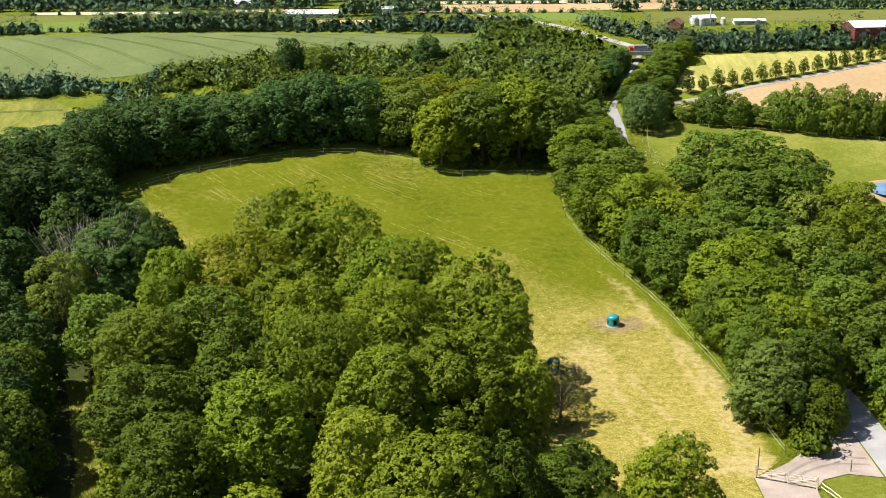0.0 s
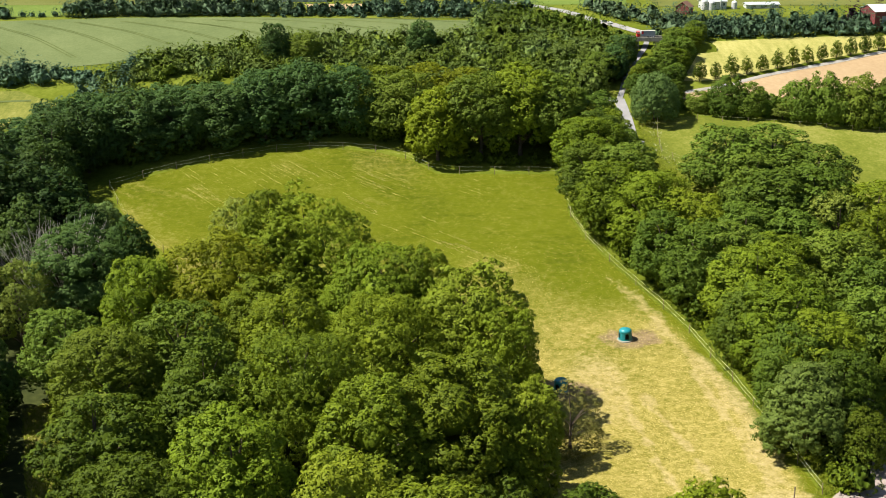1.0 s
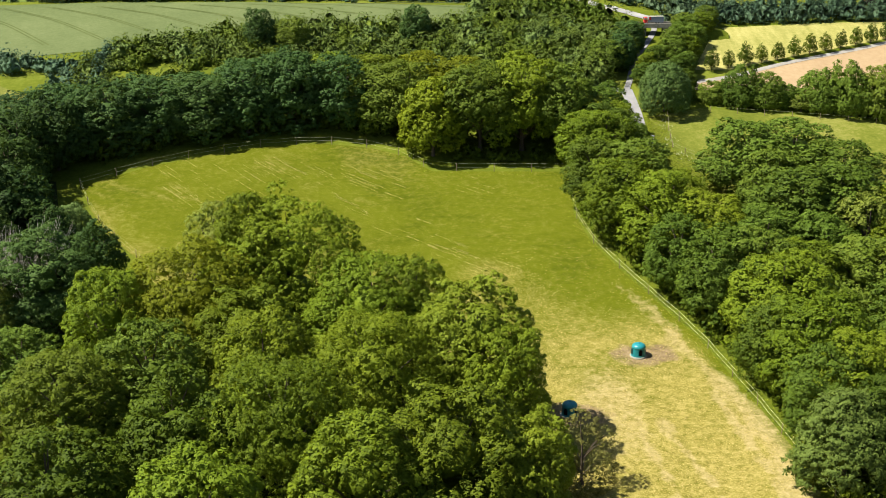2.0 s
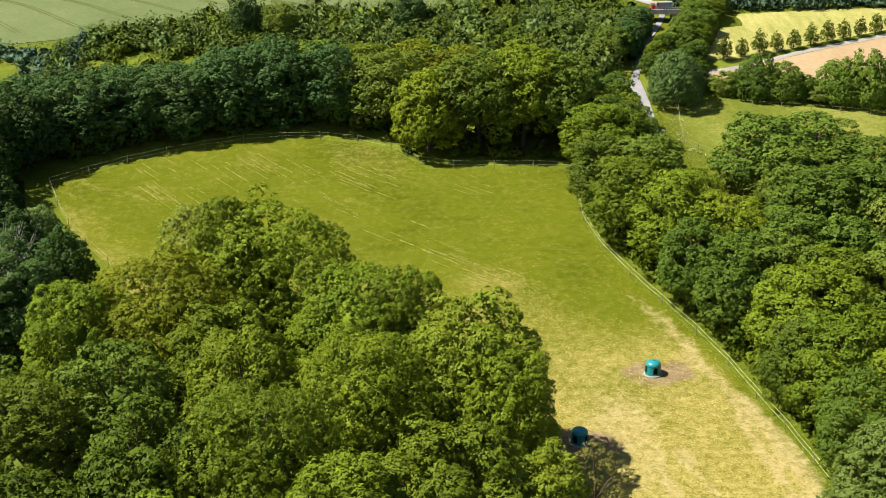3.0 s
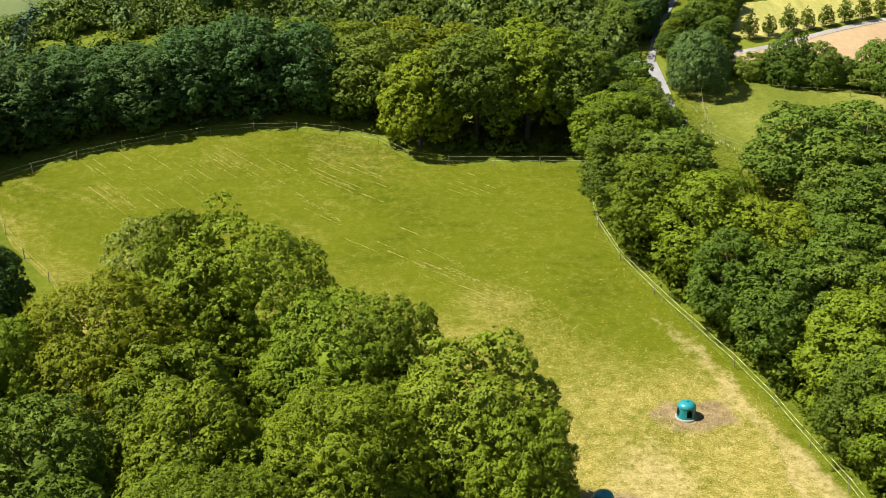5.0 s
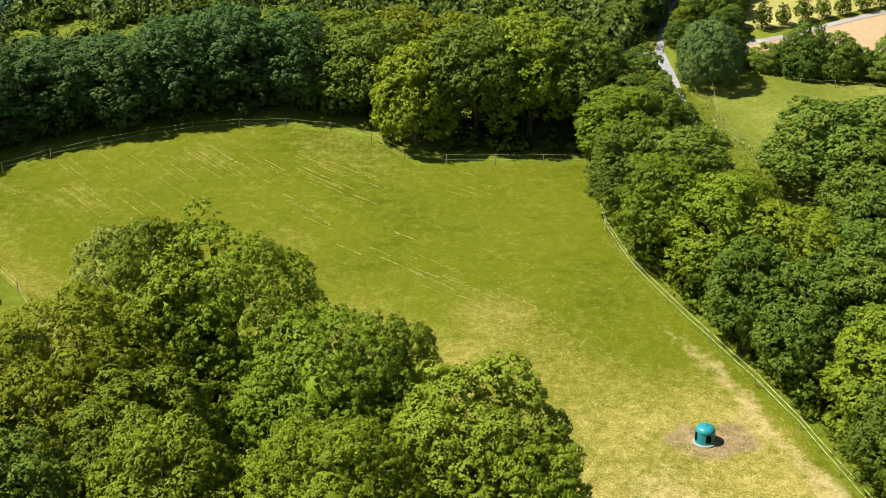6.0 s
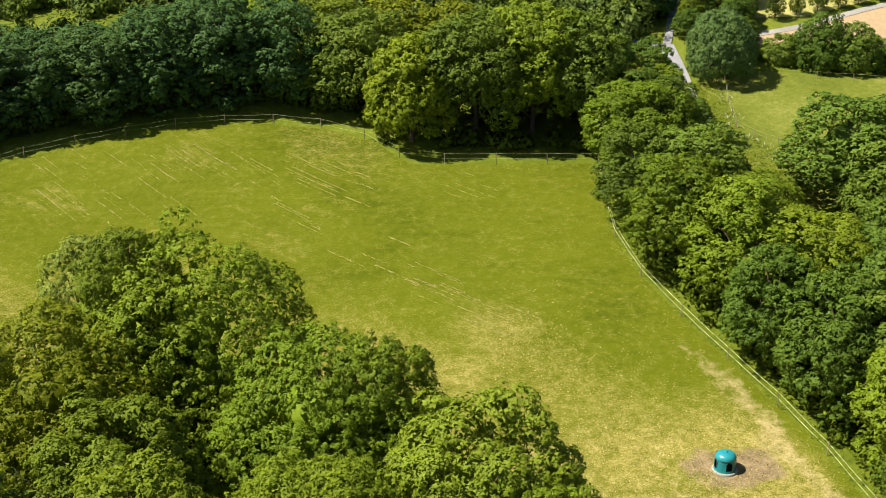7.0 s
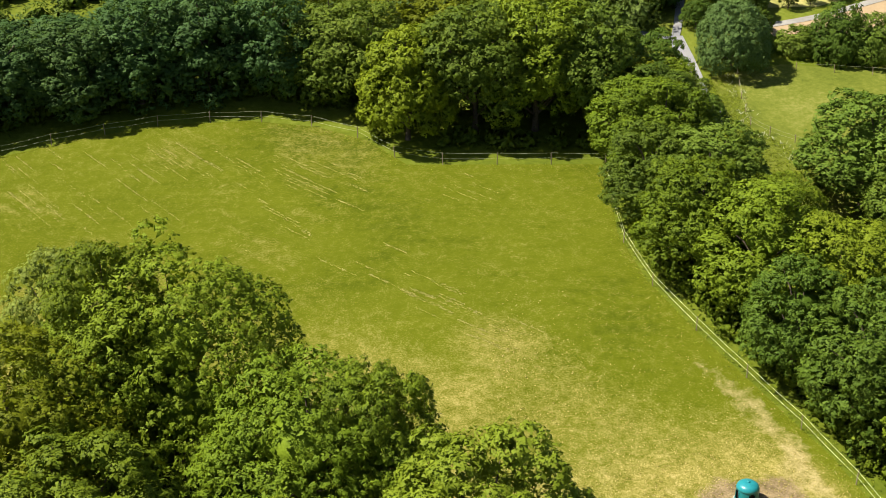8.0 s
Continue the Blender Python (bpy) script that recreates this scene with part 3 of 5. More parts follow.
for x_from, x_to, y_from, y_to, mat, words, kind_of in (
        (-100, -79, 276.5, 290, LIME, "bright fresh green pasture far off", "field"), (-140, -50, 290.5, 299, OLIVE, "olive green far field", "field"),
        (-97, -64, 300, 304.5, PALE, "pale ripe far field strip", "field"), (-27, -15, 279.5, 289, TAN, "pinkish bare far field", "field"),
        (-50, -38, 303, 309, TAN, "pinkish far stubble strip", "field"), (-6, 31, 300, 315, TAN, "orange tan far stubble field", "field"),
        (18, 40, 286, 298, LIME, "bright green far field behind the highway", "field"), (32, 62, 303, 324, TAN, "tan far field", "field"),
        (47, 140, 283, 299, OLIVE, "olive green far crop field", "field"), (84, 140, 300.5, 306, LIME, "light green far field", "field"),
        (-8, 40, 317, 323, PALE, "pale far field strip", "field")):
    tagged(patch("far_field", [(x_from, y_from), (x_to, y_from), (x_to + 2.0, y_to), (x_from - 2.0, y_to)], 4.0, 0.06, mat), words, kind_of, kind="structure")


# ---- trees ----
def unit(v):
    return v / (np.linalg.norm(v, axis=-1, keepdims=True) + 1e-9)


def leaf_cloud(rng, centres, radii, tufts, size, each=7, flat=0.9, tuft=0.4, thin=0.0, middle=None, fill=0.8, dome=0.28):
    """Leaves in rounded tufts over the outside of the boughs; each leaf is a small pointed blade."""
    mid = centres.mean(0) if middle is None else middle
    squash = np.array([1, 1, flat])
    w = radii ** 2
    idx = rng.choice(len(centres), int(tufts * 1.7), p=w / w.sum())
    away = unit(centres - mid)[idx]
    d = unit(rng.normal(size=(len(idx), 3)) + 0.55 * away + np.array([0, 0, 0.35]))
    pos = centres[idx] + d * radii[idx, None] * squash * rng.uniform(0.84, 1.05, (len(idx), 1))
    deep = np.full(len(pos), 9.0)
    for c, r in zip(centres, radii):
        deep = np.minimum(deep, np.linalg.norm((pos - c) / squash, axis=1) / r)
    keep = (deep > fill) | (rng.random(len(pos)) < 0.06)
    keep &= (pos[:, 2] > 0.3 * pos[:, 2].max()) | (rng.random(len(pos)) > thin)
    pos, d = pos[keep][:tufts], d[keep][:tufts]
    n = len(pos) * each
    whole = np.repeat(unit((pos - mid) * np.array([1, 1, 0.8])), each, 0)
    out = np.repeat(d, each, 0)
    ray = unit(rng.normal(size=(n, 3)) + 0.8 * out + np.array([0, 0, 0.45]))
    wide = tuft * np.repeat(rng.uniform(0.6, 1.3, (len(pos), 1)), each, 0)
    pos = np.repeat(pos, each, 0) + ray * wide * np.array([1, 1, 0.8]) * rng.uniform(0.2, 1.0, (n, 1)) ** 0.6
    nrm = unit(0.8 * ray + 0.4 * out + np.array([0, 0, 0.35]) + 0.36 * rng.normal(size=(n, 3)))
    a = unit(np.cross(nrm, rng.normal(size=nrm.shape)))
    b = np.cross(nrm, a)
    s = size * rng.uniform(0.6, 1.35, (n, 1))
    verts = np.stack([pos - a * s * 0.7 + b * s * 0.55, pos - a * s * 0.7 - b * s * 0.55, pos + a * s], 1).reshape(-1, 3)
    soft_normal = unit(0.45 * nrm + 0.52 * ray + 0.28 * out + dome * whole)
    return verts, np.arange(n * 3).reshape(-1, 3), np.repeat(soft_normal, 3, 0)


def knots(rng, centres, radii, flat=0.85, share=0.62):
    """The close inner foliage of the boughs: a rough twenty-sided lump in each."""
    g = (1 + 5 ** 0.5) / 2
    ico = unit(np.array([(-1, g, 0), (1, g, 0), (-1, -g, 0), (1, -g, 0), (0, -1, g), (0, 1, g), (0, -1, -g), (0, 1, -g), (g, 0, -1), (g, 0, 1), (-g, 0, -1), (-g, 0, 1)]))
    tri = np.array([(0, 11, 5), (0, 5, 1), (0, 1, 7), (0, 7, 10), (0, 10, 11), (1, 5, 9), (5, 11, 4), (11, 10, 2), (10, 7, 6), (7, 1, 8), (3, 9, 4), (3, 4, 2), (3, 2, 6), (3, 6, 8), (3, 8, 9), (4, 9, 5), (2, 4, 11), (6, 2, 10), (8, 6, 7), (9, 8, 1)])
    n = len(centres)
    wob = rng.uniform(0.8, 1.1, (n, 12, 1))
    v = centres[:, None, :] + ico[None] * wob * (radii * share)[:, None, None] * np.array([1, 1, flat])
    f = tri[None] + (np.arange(n) * 12)[:, None, None]
    out = np.broadcast_to(ico[None], v.shape)
    return v.reshape(-1, 3), f.reshape(-1, 3), out.reshape(-1, 3)


def boughs(rng, height, radius, foot, count, shape, least=0.17, most=0.30):
    """Centres and radii of the rounded boughs whose outsides make up a domed, uneven crown."""
    low = 0.20 if shape == "dome" else 0.40
    mid, half = foot + (height - foot) * low, (height - foot) * (1.0 - low)
    k = np.arange(count) + 0.5
    z = 1.0 - 1.60 * k / count
    turn = k * 2.39996 + rng.uniform(0, 6.28)
    flat = np.sqrt(np.maximum(0.0, 1 - z * z))
    d = unit(np.column_stack([flat * np.cos(turn), flat * np.sin(turn), z]) + rng.normal(size=(count, 3)) * 0.15)
    side = np.hypot(d[:, 0], d[:, 1]) + 1e-6
    reach = np.where(d[:, 2] > 0, (side ** 2.15 + np.abs(d[:, 2]) ** 2.15) ** (-1 / 2.15), 0.55 + 0.45 / np.maximum(side, 0.5))
    lobes = unit(rng.normal(size=(6, 3)) + np.array([0, 0, 0.3]))
    swell = 0.86 + 0.18 * np.max(np.clip((d @ lobes.T - 0.55) / 0.45, 0, 1), axis=1) + rng.normal(size=count) * 0.06
    if shape == "egg":
        side_in = 1.0 - 0.30 * np.clip(d[:, 2], 0, 1)
    elif shape == "cone":
        side_in = 1.0 - 0.62 * np.clip((d[:, 2] + 0.5) / 1.5, 0, 1)
    else:
        side_in = np.ones(count)
    rad = radius * rng.uniform(least, most, count) * (1.12 - 0.30 * np.clip(d[:, 2], 0, 1))
    c = d * (reach * swell)[:, None]
    c = np.column_stack([c[:, 0] * (radius - rad) * side_in, c[:, 1] * (radius - rad) * side_in, mid + np.where(c[:, 2] > 0, c[:, 2] * (half - 0.8 * rad), c[:, 2] * (mid - foot))])
    return c, rad


# kind: height, crown radius, crown's foot, boughs, tufts, leaf size, shape
FORM = {
    "a": (15.0, 6.0, 1.0, 84, 1750, 0.185, "round"), "b": (14.5, 6.0, 1.0, 78, 1650, 0.195, "round"),
    "g": (15.0, 6.0, 0.6, 84, 1750, 0.185, "round"), "o": (14.5, 5.8, 1.0, 84, 1750, 0.18, "round"), "d": (12.5, 5.4, 0.2, 72, 1400, 0.19, "round"), "e": (12.5, 5.6, 0.2, 72, 1400, 0.19, "round"), "n": (12.5, 5.4, 0.2, 76, 1500, 0.17, "round"), "r": (7.5, 3.4, 0.05, 44, 430, 0.10, "dome"),
    "A": (17.0, 9.0, 0.8, 150, 3300, 0.185, "round"), "O": (15.0, 8.5, 0.8, 150, 3100, 0.18, "round"), "t": (13.0, 5.8, 2.8, 84, 1600, 0.185, "round"), "y": (12.5, 5.4, 0.4, 84, 1600, 0.185, "round"),
    "p": (12.0, 4.8, 1.5, 56, 900, 0.16, "egg"), "w": (7.2, 5.0, 0.2, 80, 1500, 0.15, "round"),
    "c": (10.5, 5.4, 0.4, 66, 1300, 0.19, "cone"), "h": (6.0, 4.8, 0.1, 64, 1200, 0.16, "dome"), "v": (3.2, 1.45, 0.30, 40, 380, 0.070, "egg"),
}
LABEL = {
    "a": "tall green ash tree with a full rounded crown", "b": "bright yellow-green broadleaf tree with tufted leaves",
    "o": "olive green broadleaf tree with a dense crown", "A": "broad old ash tree with a wide light green crown",
    "O": "broad olive-brown broadleaf tree with a wide crown", "t": "tall ash with a high crown over dark undergrowth", "y": "bright yellow-green maple with a full sunlit crown", "d": "dark green broadleaf tree with foliage to the ground", "e": "deep green broadleaf tree with a dense dark crown",
    "p": "pale green tree with a loose airy crown", "w": "grey-green willow tree standing beside the lane",
    "g": "mid-green broadleaf tree with a dense rounded crown",
    "n": "dark olive broadleaf tree with foliage to the ground", "r": "half-bare brown bush at the wood's edge",
    "h": "low rounded dark green hedge tree with foliage to the ground",
    "c": "spreading grey-green tree with layered boughs over the fence", "v": "small clipped avenue tree in a roadside row",
}
BUILT = {}


def build_tree(kind, seed, fine=1.0):
    """One tree at its own size: a tapered trunk with limbs, and a crown of leaves."""
    h, r, foot, count, tufts, leaf, shape = FORM[kind]
    rng = np.random.default_rng(seed)
    centres, radii = boughs(rng, h, r, foot, count, shape)
    name = {"w": "willow_tree", "v": "avenue_tree", "r": "brown_bush"}.get(kind, "broadleaf_tree")
    thing = tagged(new(name), LABEL[kind], "tree")
    girth = h * 0.022
    bend = rng.normal(size=2) * 0.03 * h
    stem = [np.array([bend[0] * t * t, bend[1] * t * t, h * 0.72 * t - 0.25 * (t == 0)]) for t in np.linspace(0, 1, 7)]
    pieces = [tube(stem, [girth * (1.35 if t == 0 else 1.0 - 0.8 * t) for t in np.linspace(0, 1, 7)], 8)]
    for c in centres[:: max(1, count // 11)]:
        t = float(np.clip((c[2] - 0.22 * h) / (0.72 * h), 0.2, 0.9))
        a = np.array([bend[0] * t * t, bend[1] * t * t, h * 0.72 * t * 0.8])
        m = (a + c) / 2 + np.array([0, 0, 0.05 * h])
        pieces.append(tube([a, m, c], [girth * 0.42, girth * 0.27, girth * 0.08], 5))
    v, f = joined(pieces)
    part("trunk", mesh_of("trunk", v, f, BARK, True), thing)
    middle = np.array([0, 0, 0.42 * h])
    tuft = {"v": 0.11 * r, "p": 0.085 * r, "r": 0.09 * r}.get(kind, 0.44)
    inner = np.array([[0, 0, foot + (h - foot) * f] for f in (0.34, 0.60)])
    core = knots(rng, inner, np.array([r * 0.46, r * 0.38]) if shape != "cone" else np.array([r * 0.42, r * 0.24]), (h - foot) / (2.9 * r), 1.0)
    under = leaf_cloud(rng, centres, radii * 0.72, int(tufts * 0.45), leaf * 1.3, 5, tuft=tuft, middle=middle)
    crown = leaf_cloud(rng, centres, radii, tufts, leaf / math.sqrt(fine), max(4, round(11 * fine)), tuft=tuft, thin=0.7 if foot >= 0.5 else 0.0, middle=middle)
    v, f, nrm = joined([crown, under, core] if kind not in "pr" else [crown, under])
    # "t" is an ash in darker "g" leaves: its neighbour's shade put into colour
    part("crown", mesh_of("crown", v, f, LEAF[{"v": "n", "h": "g", "A": "a", "t": "g", "O": "o"}.get(kind, kind)], normals=nrm), thing)
    return thing


def tree(x, y, height, radius, kind, variants=3, group="", fine=1.0):
    """A tree of that height and crown radius, its foot on the land."""
    h, r = FORM[kind][:2]
    rng = random.Random(int(x * 131 + y * 17))
    k = (kind, rng.randrange(variants), fine)
    z = float(land(x, y)) - 0.05
    size = Matrix.Diagonal((radius / r, radius / r * rng.uniform(0.92, 1.08), height / h, 1))
    m = pose(x, y, z, 0, 0, rng.uniform(0, 360)) @ size
    if k not in BUILT:
        BUILT[k] = build_tree(kind, 40 + 7 * k[1] + ord(kind), fine)
        BUILT[k].matrix_basis = m
        made = BUILT[k]
    else:
        s = BUILT[k].scale
        made = copy_thing(BUILT[k], m @ Matrix.Diagonal((1 / s.x, 1 / s.y, 1 / s.z, 1)))
    if group:
        tagged(made, group=group)
    return made


NEAR_WOOD = [
    (-16.9, 161.0, 17.1, 9.0, "A"), (-21.0, 161.4, 17.4, 5.4, "a"), (-26.0, 154.5, 15.0, 8.5, "O"), (-19.5, 146.0, 13.5, 6.0, "b"),
    (-7.2, 151.5, 15.4, 7.4, "A"), (-2.9, 151.2, 14.8, 4.8, "a"), (3.3, 141.2, 16.2, 6.7, "b"), (6.4, 136.2, 13.2, 4.4, "a"),
    (-6.3, 137.2, 15.2, 7.3, "A"), (-13.6, 126.5, 15.0, 7.2, "A"), (0.9, 118.2, 15.5, 7.0, "b"), (-34.5, 150.5, 14.0, 5.1, "a"),
    (-26.0, 167.5, 13.7, 4.8, "p"), (-45.1, 161.8, 13.0, 6.7, "d"), (-50.5, 155.0, 12.0, 4.8, "p"), (-33.8, 132.4, 13.6, 6.4, "n"),
]
NEAR_WOOD_FRONT = [
    (-22.9, 126.8, 13.5, 5.8, "n"), (-18.7, 111.1, 13.5, 5.8, "a"), (-5.9, 115.5, 14.5, 5.9, "a"), (6.6, 118.3, 13.0, 4.8, "b"),
    (-25.5, 106.8, 12.0, 5.6, "n"), (-7.6, 103.0, 13.4, 5.2, "b"), (-1.3, 98.5, 14.0, 5.8, "b"), (11.8, 105.7, 9.0, 5.0, "n"),
    (20.2, 102.1, 11.0, 4.7, "y"), (13.0, 130.4, 7.0, 3.6, "r"), (8.8, 126.8, 9.0, 3.3, "b"), (-42.2, 143.5, 10.6, 5.0, "g"), (-31.4, 119.1, 11.6, 6.0, "n"), (4.7, 101.4, 12.0, 4.8, "n"),
    (-6.9, 91.0, 11.0, 5.0, "b"), (-17.0, 93.1, 10.5, 5.1, "a"), (14.7, 97.3, 8.0, 4.3, "n"), (-27.5, 138.0, 13.5, 5.8, "g"), (-16.5, 138.0, 14.0, 5.6, "a"),
]
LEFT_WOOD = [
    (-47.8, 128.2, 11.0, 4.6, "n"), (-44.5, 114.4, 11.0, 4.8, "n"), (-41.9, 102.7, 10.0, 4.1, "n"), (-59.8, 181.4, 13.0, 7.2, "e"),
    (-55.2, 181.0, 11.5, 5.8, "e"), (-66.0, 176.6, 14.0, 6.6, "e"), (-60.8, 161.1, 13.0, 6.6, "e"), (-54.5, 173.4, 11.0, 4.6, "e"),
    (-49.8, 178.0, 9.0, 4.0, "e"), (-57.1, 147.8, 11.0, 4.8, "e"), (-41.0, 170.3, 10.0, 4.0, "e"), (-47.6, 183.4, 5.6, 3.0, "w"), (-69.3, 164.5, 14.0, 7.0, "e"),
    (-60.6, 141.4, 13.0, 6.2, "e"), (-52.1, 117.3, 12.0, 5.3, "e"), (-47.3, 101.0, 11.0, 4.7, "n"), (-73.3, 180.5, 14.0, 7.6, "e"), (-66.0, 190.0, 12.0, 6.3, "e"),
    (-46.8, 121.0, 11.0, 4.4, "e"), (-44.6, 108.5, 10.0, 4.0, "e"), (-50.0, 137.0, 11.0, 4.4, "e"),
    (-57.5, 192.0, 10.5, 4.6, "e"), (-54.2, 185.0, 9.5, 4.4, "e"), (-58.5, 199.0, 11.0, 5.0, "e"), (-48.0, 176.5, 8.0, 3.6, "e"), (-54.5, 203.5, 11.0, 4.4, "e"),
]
RIGHT_BELT = [
    (24.9, 211.5, 9.0, 4.2, "g"), (23.3, 196.3, 11.0, 5.7, "a"), (26.5, 189.3, 11.0, 5.5, "g"), (23.7, 183.5, 11.0, 5.0, "a"),
    (28.5, 177.6, 12.0, 5.9, "a"), (33.0, 164.0, 12.0, 5.2, "g"), (36.9, 163.8, 12.0, 5.7, "g"), (37.7, 154.9, 13.0, 6.3, "a"),
    (35.5, 150.3, 11.0, 4.1, "g"), (38.8, 144.7, 13.0, 5.9, "a"), (37.3, 136.0, 11.0, 4.5, "g"), (40.3, 136.6, 12.0, 4.8, "a"), (36.7, 129.0, 10.3, 5.7, "c"),
    (24.3, 204.0, 9.5, 5.0, "g"), (29.1, 170.5, 10.5, 4.3, "g"), (21.7, 200.5, 9.5, 4.7, "a"), (21.5, 191.0, 10.0, 4.5, "g"),
    (31.0, 183.5, 9.5, 4.0, "a"), (33.3, 174.0, 11.0, 5.2, "a"), (39.6, 171.5, 11.0, 5.5, "g"), (41.7, 163.0, 11.0, 5.2, "a"),
    (27.2, 204.5, 8.2, 3.3, "g"), (26.6, 207.8, 7.6, 3.1, "a"), (28.0, 200.0, 7.8, 3.0, "g"), (28.8, 193.5, 7.8, 3.0, "a"), (30.6, 186.5, 8.2, 3.2, "g"),
    (41.2, 130.8, 11.0, 4.2, "n"), (41.4, 125.8, 6.5, 2.8, "n"),
]
RIGHT_GROUP = [
    (42.1, 193.9, 11.0, 6.9, "g"), (48.9, 194.5, 11.0, 6.9, "g"), (53.1, 187.9, 11.0, 6.5, "g"), (45.3, 178.5, 12.0, 6.5, "g"),
    (51.3, 179.2, 12.0, 6.3, "g"), (52.3, 173.0, 12.0, 4.8, "p"), (55.8, 166.9, 12.0, 5.5, "a"), (49.0, 161.9, 12.0, 5.9, "g"),
    (51.5, 153.3, 12.0, 5.6, "g"), (57.6, 158.0, 12.0, 5.6, "n"), (52.6, 141.3, 12.0, 5.2, "n"), (53.2, 131.5, 11.0, 4.5, "g"),
    (58.7, 148.1, 12.0, 5.3, "n"), (65.8, 169.1, 11.0, 5.9, "g"), (44.6, 186.6, 10.5, 5.2, "g"), (46.5, 170.0, 11.0, 5.0, "g"), (49.0, 145.0, 12.0, 5.2, "g"), (52.0, 136.5, 11.5, 4.8, "g"), (59.0, 177.0, 11.0, 5.4, "a"),
]
BACK_BELT = [
    (-72.9, 207.5, 6.5, 5.8, "d"), (-66.4, 208.0, 7.0, 5.8, "d"), (-60.3, 207.5, 8.0, 5.5, "d"), (-54.2, 206.6, 9.8, 5.8, "d"),
    (-48.0, 209.2, 10.4, 5.8, "d"), (-42.1, 211.2, 10.0, 5.5, "d"), (-35.4, 213.0, 9.9, 5.5, "d"), (-28.6, 214.8, 11.0, 5.9, "d"),
    (-21.8, 216.5, 11.8, 5.9, "d"), (-14.9, 216.0, 11.8, 5.5, "d"), (-9.0, 214.5, 10.4, 5.1, "g"), (-4.6, 213.5, 11.7, 5.1, "g"),
    (-0.4, 206.9, 12.2, 5.1, "y"), (6.5, 208.2, 13.3, 5.9, "t"), (12.7, 208.4, 14.0, 6.1, "a"), (18.4, 208.2, 12.7, 5.3, "t"),
    (21.6, 207.0, 8.8, 4.2, "o"),
]
BACK_ROW = [
    (-57.0, 216.0, 7.5, 5.0, "d"), (-45.0, 220.0, 7.0, 5.0, "d"), (-38.0, 221.0, 7.0, 4.6, "d"), (-31.0, 223.0, 8.0, 5.0, "d"), (-23.0, 224.5, 8.5, 5.0, "d"),
    (-16.0, 224.0, 8.5, 4.8, "a"), (-9.0, 223.0, 8.5, 4.8, "a"), (-2.0, 221.0, 9.5, 5.0, "o"), (4.0, 219.0, 9.5, 5.0, "o"), (11.0, 219.0, 9.0, 5.0, "a"), (18.0, 218.0, 8.0, 4.6, "a"), (-63.0, 216.0, 6.0, 4.6, "d"),
]
LONE = [
    (-30.5, 247.0, 7.4, 2.9, "d"), (-24.5, 246.0, 6.0, 3.3, "g"), (-3.3, 250.0, 6.6, 2.9, "d"), (35.8, 220.8, 8.0, 4.4, "w"),
    (44.4, 224.6, 3.0, 2.9, "h"), (48.4, 223.9, 5.9, 3.9, "h"), (52.4, 223.1, 4.9, 3.6, "h"), (55.2, 222.8, 3.2, 2.6, "h"), (57.3, 220.4, 2.7, 2.0, "p"), (60.4, 221.6, 5.9, 4.0, "h"), (64.6, 220.9, 7.3, 4.5, "h"),
    (69.6, 219.9, 7.4, 4.8, "h"), (74.6, 219.1, 7.0, 4.6, "h"), (79.8, 218.2, 7.0, 4.8, "h"), (85.4, 217.6, 6.8, 5.1, "h"), (91.5, 217.0, 6.6, 5.2, "h"), (44.6, 250.6, 4.2, 2.8, "g"), (42.2, 243.6, 5.0, 2.8, "g"), (28.5, 236.0, 5.5, 3.8, "g"), (33.9, 230.9, 3.8, 1.9, "g"), (35.0, 233.4, 4.2, 2.0, "a"), (36.6, 236.2, 4.2, 2.2, "g"), (40.4, 241.2, 5.0, 2.5, "g"), (42.8, 247.0, 4.4, 2.2, "g"), (43.2, 240.6, 4.2, 2.3, "a"), (45.0, 246.4, 4.2, 2.4, "g"), (47.4, 252.0, 4.2, 2.5, "a"), (49.4, 256.4, 4.0, 2.4, "g"), (42.3, 236.4, 3.2, 1.8, "g"), (40.6, 233.6, 4.2, 2.4, "g"), (40.2, 238.6, 5.2, 2.5, "g"), (44.6, 254.2, 3.6, 2.4, "g"), (40.3, 229.0, 3.4, 2.2, "n"), (39.8, 225.0, 2.5, 2.0, "h"),
    (31.0, 236.8, 6.0, 2.8, "d"), (33.2, 243.5, 6.0, 3.0, "d"), (35.0, 249.4, 4.0, 2.2, "g"),
]
for rows, fine in ((NEAR_WOOD, 1.75), (NEAR_WOOD_FRONT, 0.82), (LEFT_WOOD, 0.45), (RIGHT_BELT, 1.0), (RIGHT_GROUP, 0.64), (BACK_BELT, 0.8), (BACK_ROW, 0.4), (LONE, 0.45)):
    for x, y, h, r, kind in rows:
        tree(x, y, h, r, kind, fine={"w": 1.2, "c": 1.6, "r": 1.2}.get(kind, fine))
for i in range(18):
    t = i / 11.0
    x = 46.3 + 33.4 * t
    y = 236.0 + 13.0 * t - 0.6 * math.sin(3.0 * t) + (0.0 if i < 14 else 0.4 * (i - 13))
    big = random.Random(i).uniform(0.88, 1.15)
    tree(x, y, 3.4 * big, 1.22 * big, "v", 2, "avenue trees along the gravel lane")


# ---- thickets and hedges: too many to count ----
def unit_ball(cuts):
    bm = bmesh.new()
    bmesh.ops.create_icosphere(bm, subdivisions=cuts, radius=1.0)
    v = np.array([tuple(p.co) for p in bm.verts])
    f = np.array([[p.index for p in face.verts] for face in bm.faces])
    bm.free()
    return v, f


BALLS = (unit_ball(2), unit_ball(3))


